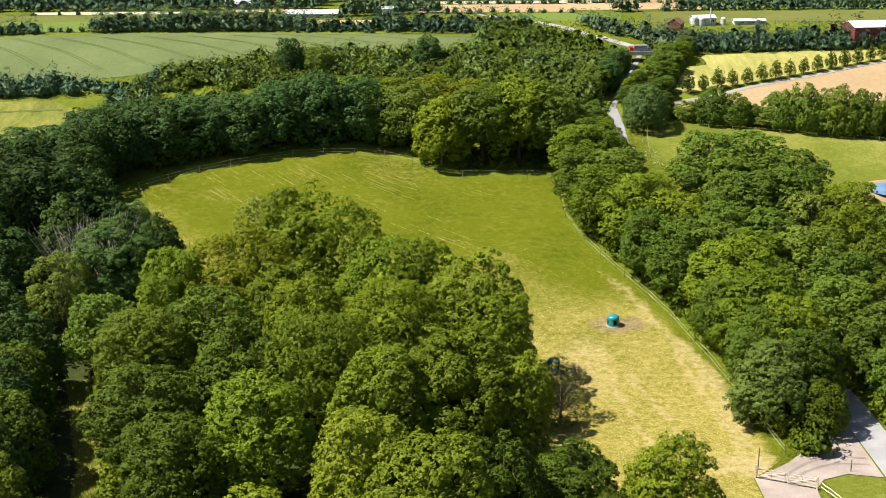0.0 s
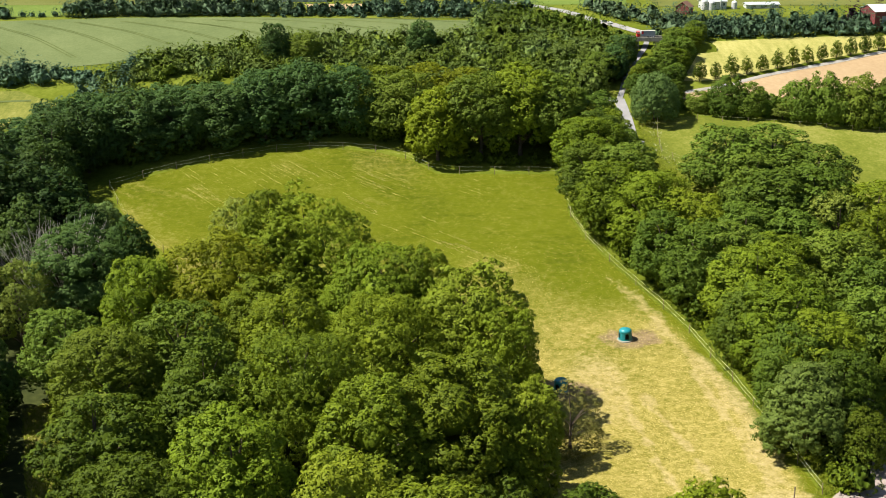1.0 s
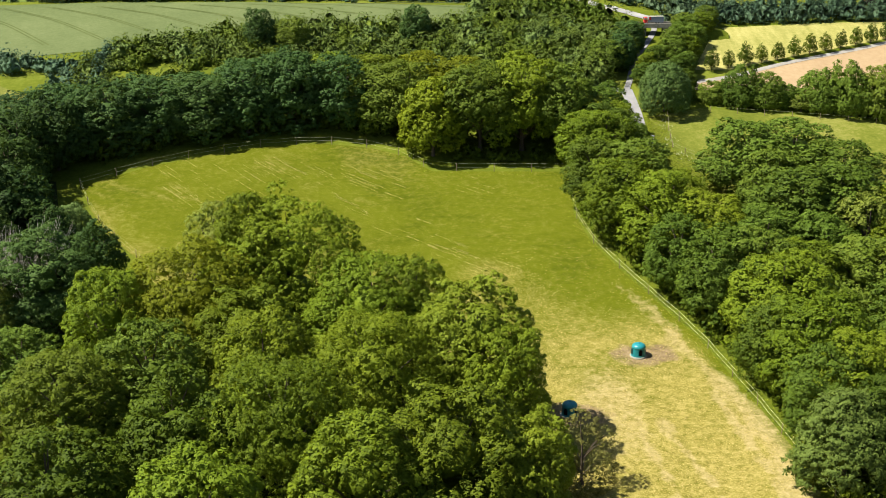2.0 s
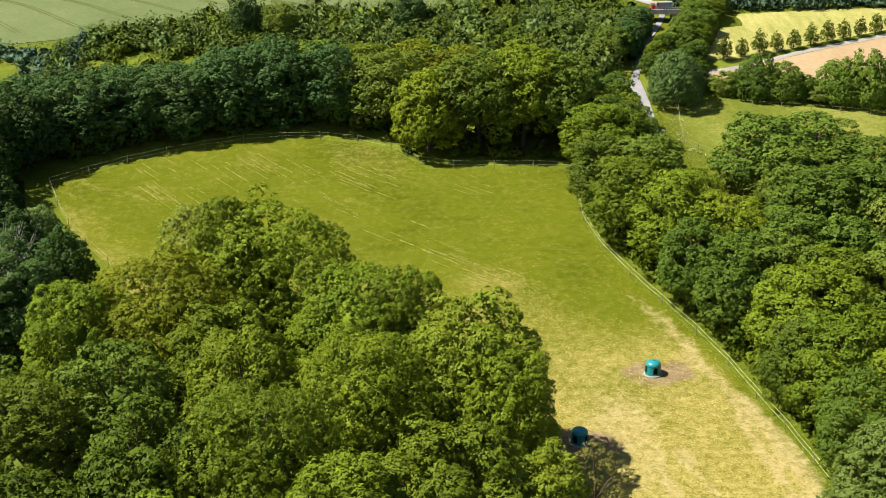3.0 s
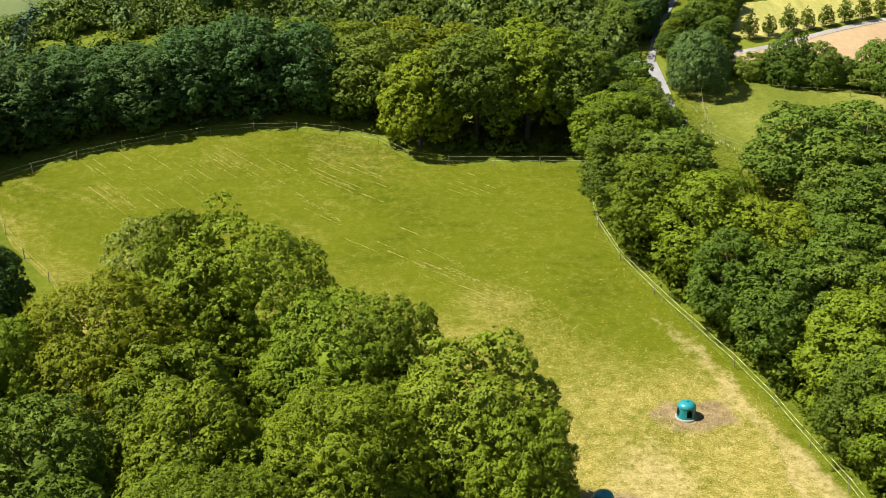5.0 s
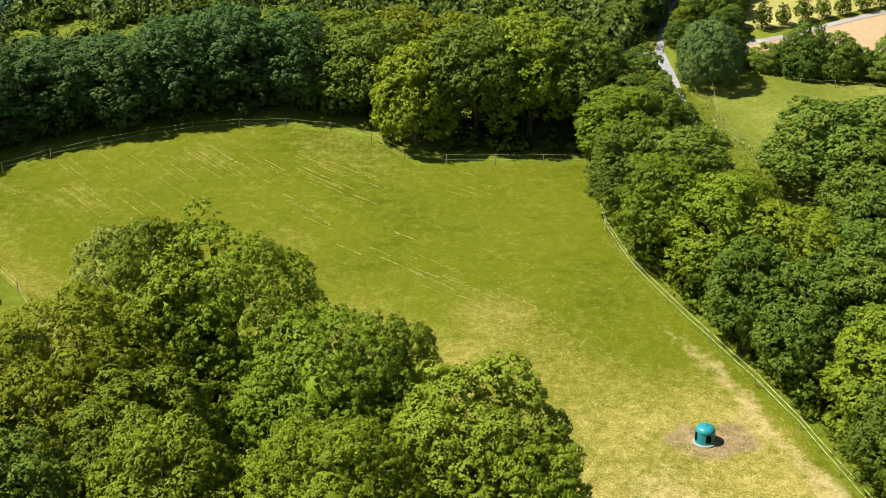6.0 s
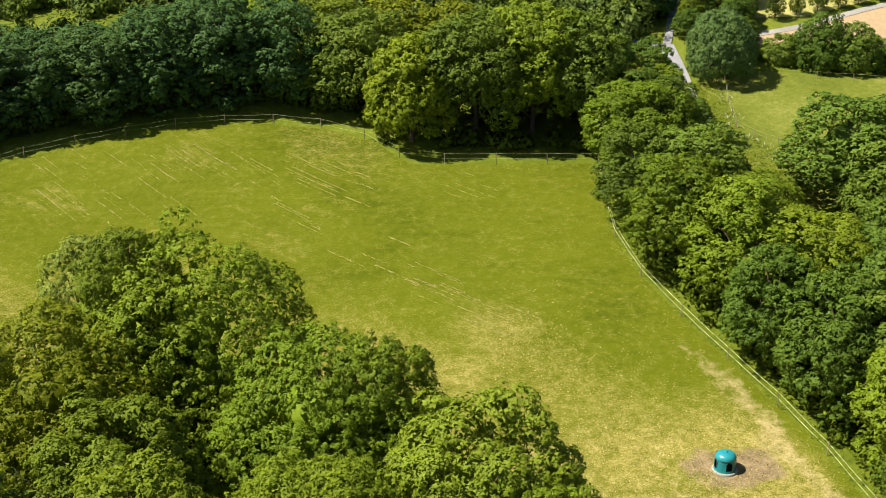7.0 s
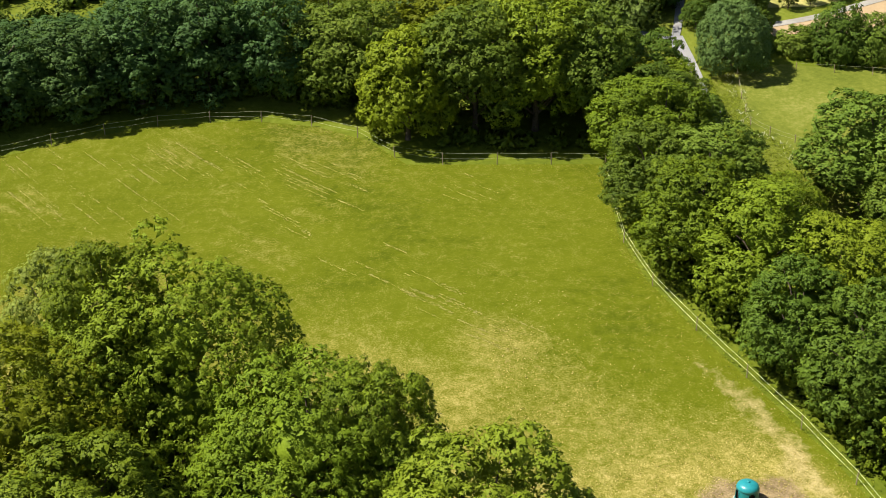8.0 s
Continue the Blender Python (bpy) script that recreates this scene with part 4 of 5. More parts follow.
def leafy_mass(rng, centres, radii, middle, share, ball):
    """The close foliage of a bush: one rough skin drawn over the outsides of all its boughs."""
    d = unit(ball[0] + 0.05 * rng.normal(size=ball[0].shape))
    rel = centres - middle
    along = d @ rel.T
    inside_of = radii[None] ** 2 - ((rel ** 2).sum(1)[None] - along ** 2)
    reach = np.where(inside_of > 0, along + np.sqrt(np.maximum(inside_of, 0.0)), 0.0)
    best = reach.argmax(1)
    far = np.clip(reach.max(1), 0.45 * np.linalg.norm(rel, axis=1).mean(), 1.45 * np.median(reach.max(1)))
    v = middle + d * (far * share * rng.uniform(0.90, 1.06, len(d)))[:, None]
    nrm = unit(0.7 * unit(v - centres[best]) + 0.5 * d + 0.42 * rng.normal(size=d.shape))
    return v, ball[1], nrm


def thicket(name, spots, mat, label, category, tufts_per_m2=7.0, leaf=0.22, seed=5):
    """Bushes and small trees at (x, y, height, radius), joined into one."""
    rng = np.random.default_rng(seed)
    pieces = []
    for x, y, h, r in spots:
        c, q = boughs(rng, h, r, 0.02 * h, max(8, int(9 + r * 5)), "dome", 0.24, 0.40)
        tuft, area = 0.05 * r + 0.04, r * r * 2.2 + r * h
        v, f, vn = leaf_cloud(rng, c, q * 0.98, int((1.05 if y > 255.0 else 1.15) * max(tufts_per_m2, 3.0) * area), min(0.66 * leaf, 0.13), 7, tuft=tuft, dome=1.1)
        k, g, kn = leafy_mass(rng, c, q, np.array([0.0, 0.0, 0.3 * h]), 0.60 if y > 255.0 else 0.64, BALLS[0 if y > 255.0 else 1])
        at = np.array([x, y, float(land(x, y)) - 0.1])
        pieces += [(v + at, f, vn), (k + at, g, kn)]
    v, f, nrm = joined(pieces)
    return tagged(new(name, mesh_of(name, v, f, mat, normals=nrm)), label, category, kind="stuff")


SCRUB = [(-62.0, 219.0), (-58.0, 246.0), (-40.0, 255.0), (-22.0, 258.0), (-2.0, 259.0), (8.0, 261.0), (8.0, 270.0), (17.0, 270.0), (19.0, 262.0), (28.0, 256.5), (34.5, 251.5), (35.5, 249.0), (32.0, 240.0), (28.0, 232.0), (22.0, 224.0), (-20.0, 228.0), (-50.0, 222.0)]
GAPS = [(-46.0, 236.5, 4.0), (-38.0, 236.5, 3.6), (-52.0, 235.5, 3.0), (-32.5, 238.5, 2.0), (4.0, 246.0, 2.2), (0.0, 258.0, 2.0), (-20.0, 234.0, 2.5)]
rng_scrub = random.Random(12)
spots = {"a": [], "f": [], "w": []}
tries = 0
while sum(len(s) for s in spots.values()) < 560 and tries < 16000:
    tries += 1
    x, y = rng_scrub.uniform(-63, 37), rng_scrub.uniform(218, 272)
    if not bool(inside(np.array([x]), np.array([y]), SCRUB)[0]) or any(math.hypot(x - a, y - b) < c for a, b, c in GAPS):
        continue
    right = max(0.0, min(1.0, (x + 10.0) / 20.0))
    r = rng_scrub.uniform(1.3, 2.6) + 1.0 * right * (0.3 if y > 250.0 else 1.0)
    near = 0.45 * r
    if any(math.hypot(x - a, y - b) < near + 0.5 * d for s in spots.values() for a, b, _, d in s):
        continue
    spots[rng_scrub.choices("afw", (4, 5, 1.6))[0]].append((x, y, r * rng_scrub.uniform(1.15, 1.7), r))
thicket("scrub", spots["a"], LEAF["g"], "dense green scrub of young trees", "scrub", seed=21)
thicket("scrub", spots["f"], LEAF["c"], "dense grey-green scrub of hawthorn bushes", "scrub", seed=22)
thicket("scrub", spots["w"], LEAF["w"], "grey-green willow scrub", "scrub", seed=23)


def row(x0, y0, x1, y1, gap, h, r, seed, wobble=0.8):
    rng = random.Random(seed)
    n = max(2, int(math.hypot(x1 - x0, y1 - y0) / gap))
    return [(x0 + (x1 - x0) * i / n + rng.uniform(-wobble, wobble), y0 + (y1 - y0) * i / n + rng.uniform(-wobble, wobble), h * rng.uniform(0.75, 1.25), r * rng.uniform(0.8, 1.2)) for i in range(n + 1)]


# distant rows take the "f" leaves, with haze painted into their colour
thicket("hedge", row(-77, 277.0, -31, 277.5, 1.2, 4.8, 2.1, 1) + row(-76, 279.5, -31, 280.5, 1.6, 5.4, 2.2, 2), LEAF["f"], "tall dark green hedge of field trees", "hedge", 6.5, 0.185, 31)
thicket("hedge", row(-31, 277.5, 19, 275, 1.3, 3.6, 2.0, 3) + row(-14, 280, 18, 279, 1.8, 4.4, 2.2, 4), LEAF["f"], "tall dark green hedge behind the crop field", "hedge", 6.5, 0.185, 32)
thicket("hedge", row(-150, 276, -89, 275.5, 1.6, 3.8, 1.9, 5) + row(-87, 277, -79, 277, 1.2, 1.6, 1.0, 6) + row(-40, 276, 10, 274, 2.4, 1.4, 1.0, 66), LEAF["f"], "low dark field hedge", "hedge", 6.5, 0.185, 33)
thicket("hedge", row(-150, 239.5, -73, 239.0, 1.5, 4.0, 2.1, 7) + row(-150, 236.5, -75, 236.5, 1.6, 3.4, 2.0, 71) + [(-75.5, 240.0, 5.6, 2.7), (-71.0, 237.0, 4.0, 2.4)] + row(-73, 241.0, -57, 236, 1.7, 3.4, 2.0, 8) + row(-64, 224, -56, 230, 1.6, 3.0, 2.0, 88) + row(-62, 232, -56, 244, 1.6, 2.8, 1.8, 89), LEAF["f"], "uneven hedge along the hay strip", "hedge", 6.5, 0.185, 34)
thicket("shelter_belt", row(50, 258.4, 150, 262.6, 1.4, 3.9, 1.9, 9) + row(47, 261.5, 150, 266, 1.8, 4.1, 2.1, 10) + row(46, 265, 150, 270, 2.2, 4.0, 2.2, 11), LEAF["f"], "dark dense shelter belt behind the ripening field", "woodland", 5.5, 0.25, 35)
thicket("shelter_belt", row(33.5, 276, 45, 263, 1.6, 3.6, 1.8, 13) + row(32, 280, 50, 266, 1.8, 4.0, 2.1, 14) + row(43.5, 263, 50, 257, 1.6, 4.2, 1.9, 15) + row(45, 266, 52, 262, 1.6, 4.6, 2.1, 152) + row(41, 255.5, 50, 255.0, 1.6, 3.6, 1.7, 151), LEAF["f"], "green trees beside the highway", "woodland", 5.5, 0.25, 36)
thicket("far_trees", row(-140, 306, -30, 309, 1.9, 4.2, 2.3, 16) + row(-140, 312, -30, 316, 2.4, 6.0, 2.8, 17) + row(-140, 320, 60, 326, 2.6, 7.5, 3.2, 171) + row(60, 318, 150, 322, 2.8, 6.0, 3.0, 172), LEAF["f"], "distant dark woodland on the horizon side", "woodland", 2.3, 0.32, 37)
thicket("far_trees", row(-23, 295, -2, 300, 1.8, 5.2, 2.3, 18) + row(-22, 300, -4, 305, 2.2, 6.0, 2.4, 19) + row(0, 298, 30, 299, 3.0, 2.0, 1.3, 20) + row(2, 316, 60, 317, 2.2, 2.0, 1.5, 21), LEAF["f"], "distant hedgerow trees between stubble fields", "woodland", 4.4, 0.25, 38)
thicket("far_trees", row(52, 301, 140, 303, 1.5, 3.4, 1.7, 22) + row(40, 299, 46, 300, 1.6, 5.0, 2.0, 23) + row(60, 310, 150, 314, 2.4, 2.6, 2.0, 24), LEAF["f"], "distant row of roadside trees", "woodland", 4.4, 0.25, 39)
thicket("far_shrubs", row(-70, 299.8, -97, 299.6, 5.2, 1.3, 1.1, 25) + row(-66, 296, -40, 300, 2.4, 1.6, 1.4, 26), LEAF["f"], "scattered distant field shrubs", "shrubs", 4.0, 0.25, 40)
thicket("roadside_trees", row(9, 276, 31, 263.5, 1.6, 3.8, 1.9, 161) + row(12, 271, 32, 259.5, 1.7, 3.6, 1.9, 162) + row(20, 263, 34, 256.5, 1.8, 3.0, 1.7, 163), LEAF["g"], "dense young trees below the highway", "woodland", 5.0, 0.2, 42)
thicket("copper_trees", row(82, 266, 89, 266, 1.8, 5.4, 2.2, 27), LEAF["m"], "dark copper-leaved trees beside a barn", "trees", 5.0, 0.24, 41)
thicket("fence_bushes", [(-3.4, 206.8, 1.5, 1.2), (-5.2, 211.0, 1.8, 1.3), (26.0, 175.6, 1.6, 1.2), (31.0, 164.8, 1.5, 1.0), (23.0, 182.0, 1.5, 1.1)], LEAF["b"], "low green bushes under the fence trees", "bushes", 9.0, 0.18, 43)
thicket("undergrowth", row(-33.5, 100, -36, 122, 1.5, 1.3, 1.3, 511) + row(-36, 122, -42.5, 142, 1.5, 1.3, 1.3, 512) + row(-33, 104, -35, 122, 2.6, 2.2, 1.9, 51) + row(-34.5, 125, -40, 145, 2.8, 2.4, 1.8, 52) + row(10, 112, 16, 100, 2.4, 2.4, 1.8, 53) + row(-28, 98, -20, 100, 3.0, 3.0, 2.2, 54), LEAF["b"], "sunlit bright undergrowth along the ride", "undergrowth", 6.0, 0.22, 44)
thicket("undergrowth", row(-30, 114, 0, 108, 4.0, 5.0, 3.0, 55) + row(-30, 142, 0, 128, 4.5, 6.0, 3.2, 56) + row(40, 132, 37, 160, 3.4, 3.0, 2.4, 57) + row(27, 178, 24, 200, 3.0, 3.0, 2.2, 58) + row(-52, 204.8, -34, 213.0, 1.5, 3.4, 1.7, 59) + row(-34, 213.2, -17, 216.0, 1.5, 3.4, 1.7, 591) + row(-17, 216, -5, 212.8, 1.5, 3.2, 1.6, 592) + row(2.5, 205.4, 20, 205.2, 1.5, 3.0, 1.5, 593) + row(1, 212.0, 20, 212.0, 1.8, 5.0, 2.2, 594), LEAF["n"], "shaded undergrowth beneath the trees", "undergrowth", 5.0, 0.22, 45)
thicket("undergrowth", row(50.5, 128, 48, 160, 2.6, 2.2, 1.8, 60) + row(47, 160, 39.5, 190, 3.0, 3.0, 2.2, 61), LEAF["a"], "rough green growth along the lane", "undergrowth", 5.0, 0.22, 46)


def beside(line, off, gap, h, r, seed):
    """Bush places along a line, off metres to its right."""
    out = []
    for (ax, ay), (bx, by) in zip(line[:-1], line[1:]):
        n = math.hypot(bx - ax, by - ay)
        ux, uy = (by - ay) / n * off, -(bx - ax) / n * off
        out += row(ax + ux, ay + uy, bx + ux, by + uy, gap, h, r, seed + len(out), 0.4)
    return out


thicket("hedge_bottom", beside(RIGHT_FENCE, 2.6, 1.7, 2.8, 1.45, 301), LEAF["a"], "leafy bushes filling the foot of the fence trees", "bushes", 7.0, 0.19, 47)
thicket("hedge_bottom", beside(RIGHT_FENCE, 3.8, 2.1, 4.2, 1.8, 401), LEAF["n"], "dark bushes beneath the fence trees", "bushes", 5.0, 0.22, 48)


def dead_shrub(x, y, h, seed):
    rng = np.random.default_rng(seed)
    pieces = []
    for _ in range(44):
        a, lean = rng.uniform(0, 2 * math.pi), rng.uniform(0.1, 0.55)
        tip = np.array([math.cos(a) * lean * h, math.sin(a) * lean * h, h * rng.uniform(0.7, 1.0)])
        midp = tip * 0.5 + rng.normal(size=3) * 0.15
        pieces.append(tube([np.zeros(3), midp, tip], [0.055, 0.035, 0.012], 4))
        for _ in range(9):
            s = midp + (tip - midp) * rng.uniform(0, 0.8)
            pieces.append(tube([s, s + rng.normal(size=3) * 0.5 + np.array([0, 0, 0.6])], [0.022, 0.009], 3))
    v, f = joined(pieces)
    ob = tagged(new("dead_shrub", mesh_of("dead_shrub", v, f, DEAD_WOOD)), "bare grey leafless shrub among dark trees", "dead shrub")
    ob.location = (x, y, float(land(x, y)) - 0.1)


dead_shrub(-51.3, 165.6, 12.6, 3)
dead_shrub(-48.2, 167.0, 12.2, 4)


# ---- fences ----
def fence(name, line, gap, label, heights=(0.70, 1.20), tape=0.011, post_h=1.28, band=TAPE):
    """Posts along a line, joined by tapes; each post and each run of tape is a part."""
    pts = [np.array(p, dtype=float) for p in line]
    seg = [np.linalg.norm(b - a) for a, b in zip(pts[:-1], pts[1:])]
    total = sum(seg)
    n = max(2, round(total / gap))
    stations = []
    for k in range(n + 1):
        d, i = total * k / n, 0
        while i < len(seg) - 1 and d > seg[i]:
            d -= seg[i]
            i += 1
        p = pts[i] + (pts[i + 1] - pts[i]) * min(1.0, d / seg[i])
        stations.append(np.array([p[0], p[1], float(land(p[0], p[1]))]))
    thing = tagged(new(name), label, "fence")
    v, f = tube([(0, 0, -0.3), (0, 0, post_h - 0.04), (0, 0, post_h)], [0.045, 0.045, 0.025], 6)
    shared = mesh_of("post", v, [f, np.array([[12, 13, 14, 15, 16, 17]])], POST_WOOD)
    rng = random.Random(int(total * 10))
    for s in stations:
        part("post", shared, thing).matrix_basis = pose(s[0], s[1], s[2], rng.uniform(-3, 3), rng.uniform(-3, 3), rng.uniform(0, 90))
    for h in heights:
        run = [s + np.array([0, 0, h + rng.uniform(-0.05, 0.05)]) for s in stations]
        full = []
        for a, b in zip(run[:-1], run[1:]):
            full += [a, (a + b) / 2 - np.array([0, 0, 0.06])]
        v, f = tube(full + [run[-1]], [tape] * (len(full) + 1), 4)
        part("tape", mesh_of("tape", v, f, band), thing, "pale fence tape")
    return thing


fence("paddock_fence", RIGHT_FENCE, 6.6, "wooden post fence with two white tapes under trees")
fence("paddock_fence", BACK_FENCE, 5.2, "wooden post fence with white tapes along the wood", tape=0.007, band=FADED_TAPE)
fence("paddock_fence", LEFT_FENCE, 5.2, "wooden post fence with faded tapes at the field side", tape=0.006, band=FADED_TAPE)
fence("meadow_fence", [(36.2, 219.5), (35.4, 214.0), (35.1, 208.0), (38.1, 205.6), (41.0, 203.5)], 2.6, "low pale fence between verge and meadow", (0.5, 0.9), 0.010, 1.0, OLD_TAPE)
fence("meadow_fence", [(43.0, 220.3), (56.0, 218.2), (80.0, 213.5)], 4.0, "wire fence along the meadow hedge", (0.9,), 0.008, 1.0, OLD_TAPE)
fence("garden_fence", [(37.6, 112.7), (38.6, 110.0), (39.2, 107.0)], 1.5, "short white rail fence beside the gate", (0.55, 1.0), 0.05, 1.1)


# ---- hay feeders ----
def lathe(profile, sides, skip=()):
    """Corners and quads of a turned shape; skip: (ring, side) quads left open."""
    a = np.arange(sides) * 2 * np.pi / sides
    verts = np.concatenate([np.column_stack([r * np.cos(a), r * np.sin(a), np.full(sides, z)]) for r, z in profile])
    faces = [(i * sides + k, i * sides + (k + 1) % sides, (i + 1) * sides + (k + 1) % sides, (i + 1) * sides + k)
             for i in range(len(profile) - 1) for k in range(sides) if (i, k) not in skip]
    return verts, np.array(faces)


def hay_feeder(x, y, turn, label):
    """A bell-shaped plastic feeder: ring, wall with tall openings, domed top."""
    thing = tagged(new("hay_feeder"), label, "hay feeder")
    sides = 40
    v, f = lathe([(1.22, -0.1), (1.22, 0.05), (1.16, 0.10), (0.98, 0.12)], sides)
    part("base_ring", mesh_of("base_ring", v, f, CONCRETE_RING, True), thing, "pale dusty base ring")
    arch = (2, 12, 22, 32)
    gaps = {(i, k + j) for k in arch for j in (0, 1, 2, 3) for i in (1, 2)} | {(3, k + j) for k in arch for j in (1, 2)}
    v, f = lathe([(1.06, 0.10), (1.00, 0.32), (0.97, 0.66), (0.95, 0.98), (0.94, 1.12), (0.93, 1.26)], sides, gaps)
    part("wall", mesh_of("wall", v, f, TEAL, True), thing)
    # an added black drum paints the shade seen through the openings
    v, f = lathe([(0.86, 0.1), (0.84, 0.8), (0.80, 1.24)], 24)
    part("liner", mesh_of("liner", v, f, DARK, True), thing, "near-black drum standing for the shaded inside")
    v, f = lathe([(0.98, 1.20), (1.00, 1.25), (0.97, 1.36), (0.90, 1.50), (0.76, 1.62), (0.54, 1.71), (0.25, 1.76), (0.001, 1.77)], sides)
    part("dome", mesh_of("dome", v, f, TEAL_TOP, True), thing, "lighter teal domed top")
    v, f = lathe([(0.14, 1.72), (0.15, 1.82), (0.08, 1.86), (0.001, 1.86)], 12)
    part("cap", mesh_of("cap", v, f, TEAL_TOP, True), thing)
    for k in arch:
        for j in (0, 4):
            a = (k + j) * 2 * math.pi / sides
            box("rim", (0.06, 0.06, 0.74), (0.985 * math.cos(a), 0.985 * math.sin(a), 0.66), TEAL, thing, 0.015, a)
    thing.matrix_basis = pose(x, y, float(land(x, y)) + 0.02, 0, 0, turn) @ Matrix.Diagonal((0.80, 0.80, 0.86, 1))
    return thing


hay_feeder(*FEEDERS[0], 243.0, "teal plastic bell-shaped hay feeder on trampled straw")
hay_feeder(*FEEDERS[1], 285.0, "teal plastic hay feeder beside a brown bush")


# ---- gate ----
def field_gate():
    thing = tagged(new("field_gate"), "bleached wooden field gate across the gravel entrance", "gate")
    a, b = Vector((31.7, 115.7, 0)), Vector((37.3, 113.1, 0))
    turn = math.atan2(b.y - a.y, b.x - a.x)
    length = (b - a).length
    for k in (0.0, 1.0):
        box("gate_post", (0.17, 0.17, 1.6), (length * k, 0, 0.7), GATE_WOOD, thing, 0.02)
    for s in (0.0, 0.5):
        x0 = length * s + 0.18
        w = length / 2 - 0.3
        for z in (0.25, 0.55, 0.85, 1.15):
            box("rail", (w, 0.05, 0.085), (x0 + w / 2, 0, z), GATE_WOOD, thing, 0.01)
        for k in (0.0, 0.5, 1.0):
            box("stile", (0.08, 0.07, 1.12), (x0 + w * k, 0.02, 0.70), GATE_WOOD, thing, 0.01)
        v, f = tube([(x0, -0.06, 0.22), (x0 + w, -0.06, 1.16)], [0.035, 0.035], 6)
        part("brace", mesh_of("brace", v, f, GATE_WOOD), thing)
    thing.matrix_basis = pose(a.x, a.y, 0.05, 0, 0, math.degrees(turn))
    return thing


field_gate()


def pole(x, y, h, label):
    v, f = tube([(0, 0, -0.3), (0, 0, h * 0.5), (0, 0, h - 0.1), (0, 0, h)], [0.07, 0.065, 0.06, 0.03], 8)
    ob = tagged(new("wooden_pole", mesh_of("wooden_pole", v, [f, np.arange(24, 32)[None, :]], POST_WOOD)), label, "pole")
    ob.location = (x, y, float(land(x, y)))


pole(32.4, 117.5, 2.6, "weathered wooden pole beside the gate")
pole(41.9, 117.0, 1.4, "thin marker post on the gravel edge")


# ---- far buildings ----
def shed(name, x, y, size, turn, roof_mat, wall_mat, label, rise=0.35, doors=2, base=0.0):
    """A gabled building: wall with depth, two roof slopes that overhang, doors and windows."""
    w, d, h = size
    thing = tagged(new(name), label, "building")
    bm = bmesh.new()
    top = h + d * rise / 2
    pts = [(-w / 2, -d / 2), (w / 2, -d / 2), (w / 2, d / 2), (-w / 2, d / 2)]
    lo = [bm.verts.new((a, b, -0.4)) for a, b in pts]
    hi = [bm.verts.new((a, b, h)) for a, b in pts]
    g = [bm.verts.new((-w / 2, 0, top)), bm.verts.new((w / 2, 0, top))]
    for q in ((lo[0], lo[1], hi[1], hi[0]), (lo[2], lo[3], hi[3], hi[2]), (lo[1], lo[2], hi[2], g[1], hi[1]), (lo[3], lo[0], hi[0], g[0], hi[3])):
        bm.faces.new(q)
    part("wall", bm_mesh("wall", bm, wall_mat), thing)
    for s in (-1, 1):
        bm = bmesh.new()
        o, t = 0.18, 0.10
        eave = h - rise * o
        a = [(-w / 2 - o, s * (d / 2 + o), eave), (w / 2 + o, s * (d / 2 + o), eave), (w / 2 + o, 0, top + 0.02), (-w / 2 - o, 0, top + 0.02)]
        low = [bm.verts.new(p) for p in a]
        upp = [bm.verts.new((p[0], p[1], p[2] + t)) for p in a]
        bm.faces.new(low[::-1])
        bm.faces.new(upp)
        for i in range(4):
            bm.faces.new((low[i], low[(i + 1) % 4], upp[(i + 1) % 4], upp[i]))
        bmesh.ops.recalc_face_normals(bm, faces=bm.faces)
        part("roof", bm_mesh("roof", bm, roof_mat), thing)
    for i in range(doors):
        at = -w / 2 + w * (i + 0.5) / doors
        box("door", (min(1.0, w * 0.12), 0.08, h * 0.7), (at, -d / 2 - 0.02, h * 0.35), GREY_PAINT, thing, 0.01)
        box("window", (min(0.5, w * 0.08), 0.06, h * 0.3), (at + w * 0.25 / doors, -d / 2 - 0.01, h * 0.6), GLASS, thing, 0.01)
    thing.matrix_basis = pose(x, y, float(land(x, y)) + base, 0, 0, turn)
    return thing


shed("greenhouse_hall", -30.6, 294.5, (12.0, 4.5, 0.9), -1.0, WHITE, WHITE, "long white low hall behind the hedge", 0.3, 4)
shed("cottage", -13.2, 296.0, (2.6, 1.8, 1.6), 10.0, WHITE, WHITE, "small white cottage among far trees", 0.5, 1)
shed("farmhouse", -50.0, 311.0, (7.0, 3.2, 1.2), 5.0, GREY_ROOF, WHITE, "grey-roofed far farmhouse among trees", 0.5, 2)
shed("brick_barn", 50.8, 276.5, (2.6, 2.8, 1.3), 60.0, BRICK_ROOF, RED_BRICK, "brown-roofed brick barn behind trees", 0.7, 1)
shed("white_works", 57.6, 281.0, (5.0, 3.0, 1.5), 12.0, WHITE, WHITE, "white factory hall with pale roof", 0.35, 2)
shed("long_shed", 68.0, 281.5, (7.0, 2.4, 0.7), 2.0, GREY_ROOF, WHITE, "long grey-roofed shed behind the belt", 0.3, 3)
shed("red_barn", 90.5, 264.5, (12.0, 6.5, 2.8), 8.0, WHITE, RED_BRICK, "dark red barn with a white roof", 0.3, 3, 0.6)


def silo(x, y, h, r, label, mat=WHITE, name="silo"):
    thing = tagged(new(name), label, name)
    v, f = lathe([(r, -0.3), (r, h * 0.5), (r, h)], 16)
    part("shell", mesh_of("shell", v, f, mat, True), thing)
    v, f = lathe([(r * 1.04, h), (r * 0.8, h + r * 0.5), (0.001, h + r * 0.8)], 16)
    part("cap", mesh_of("cap", v, f, mat, True), thing)
    thing.location = (x, y, float(land(x, y)))


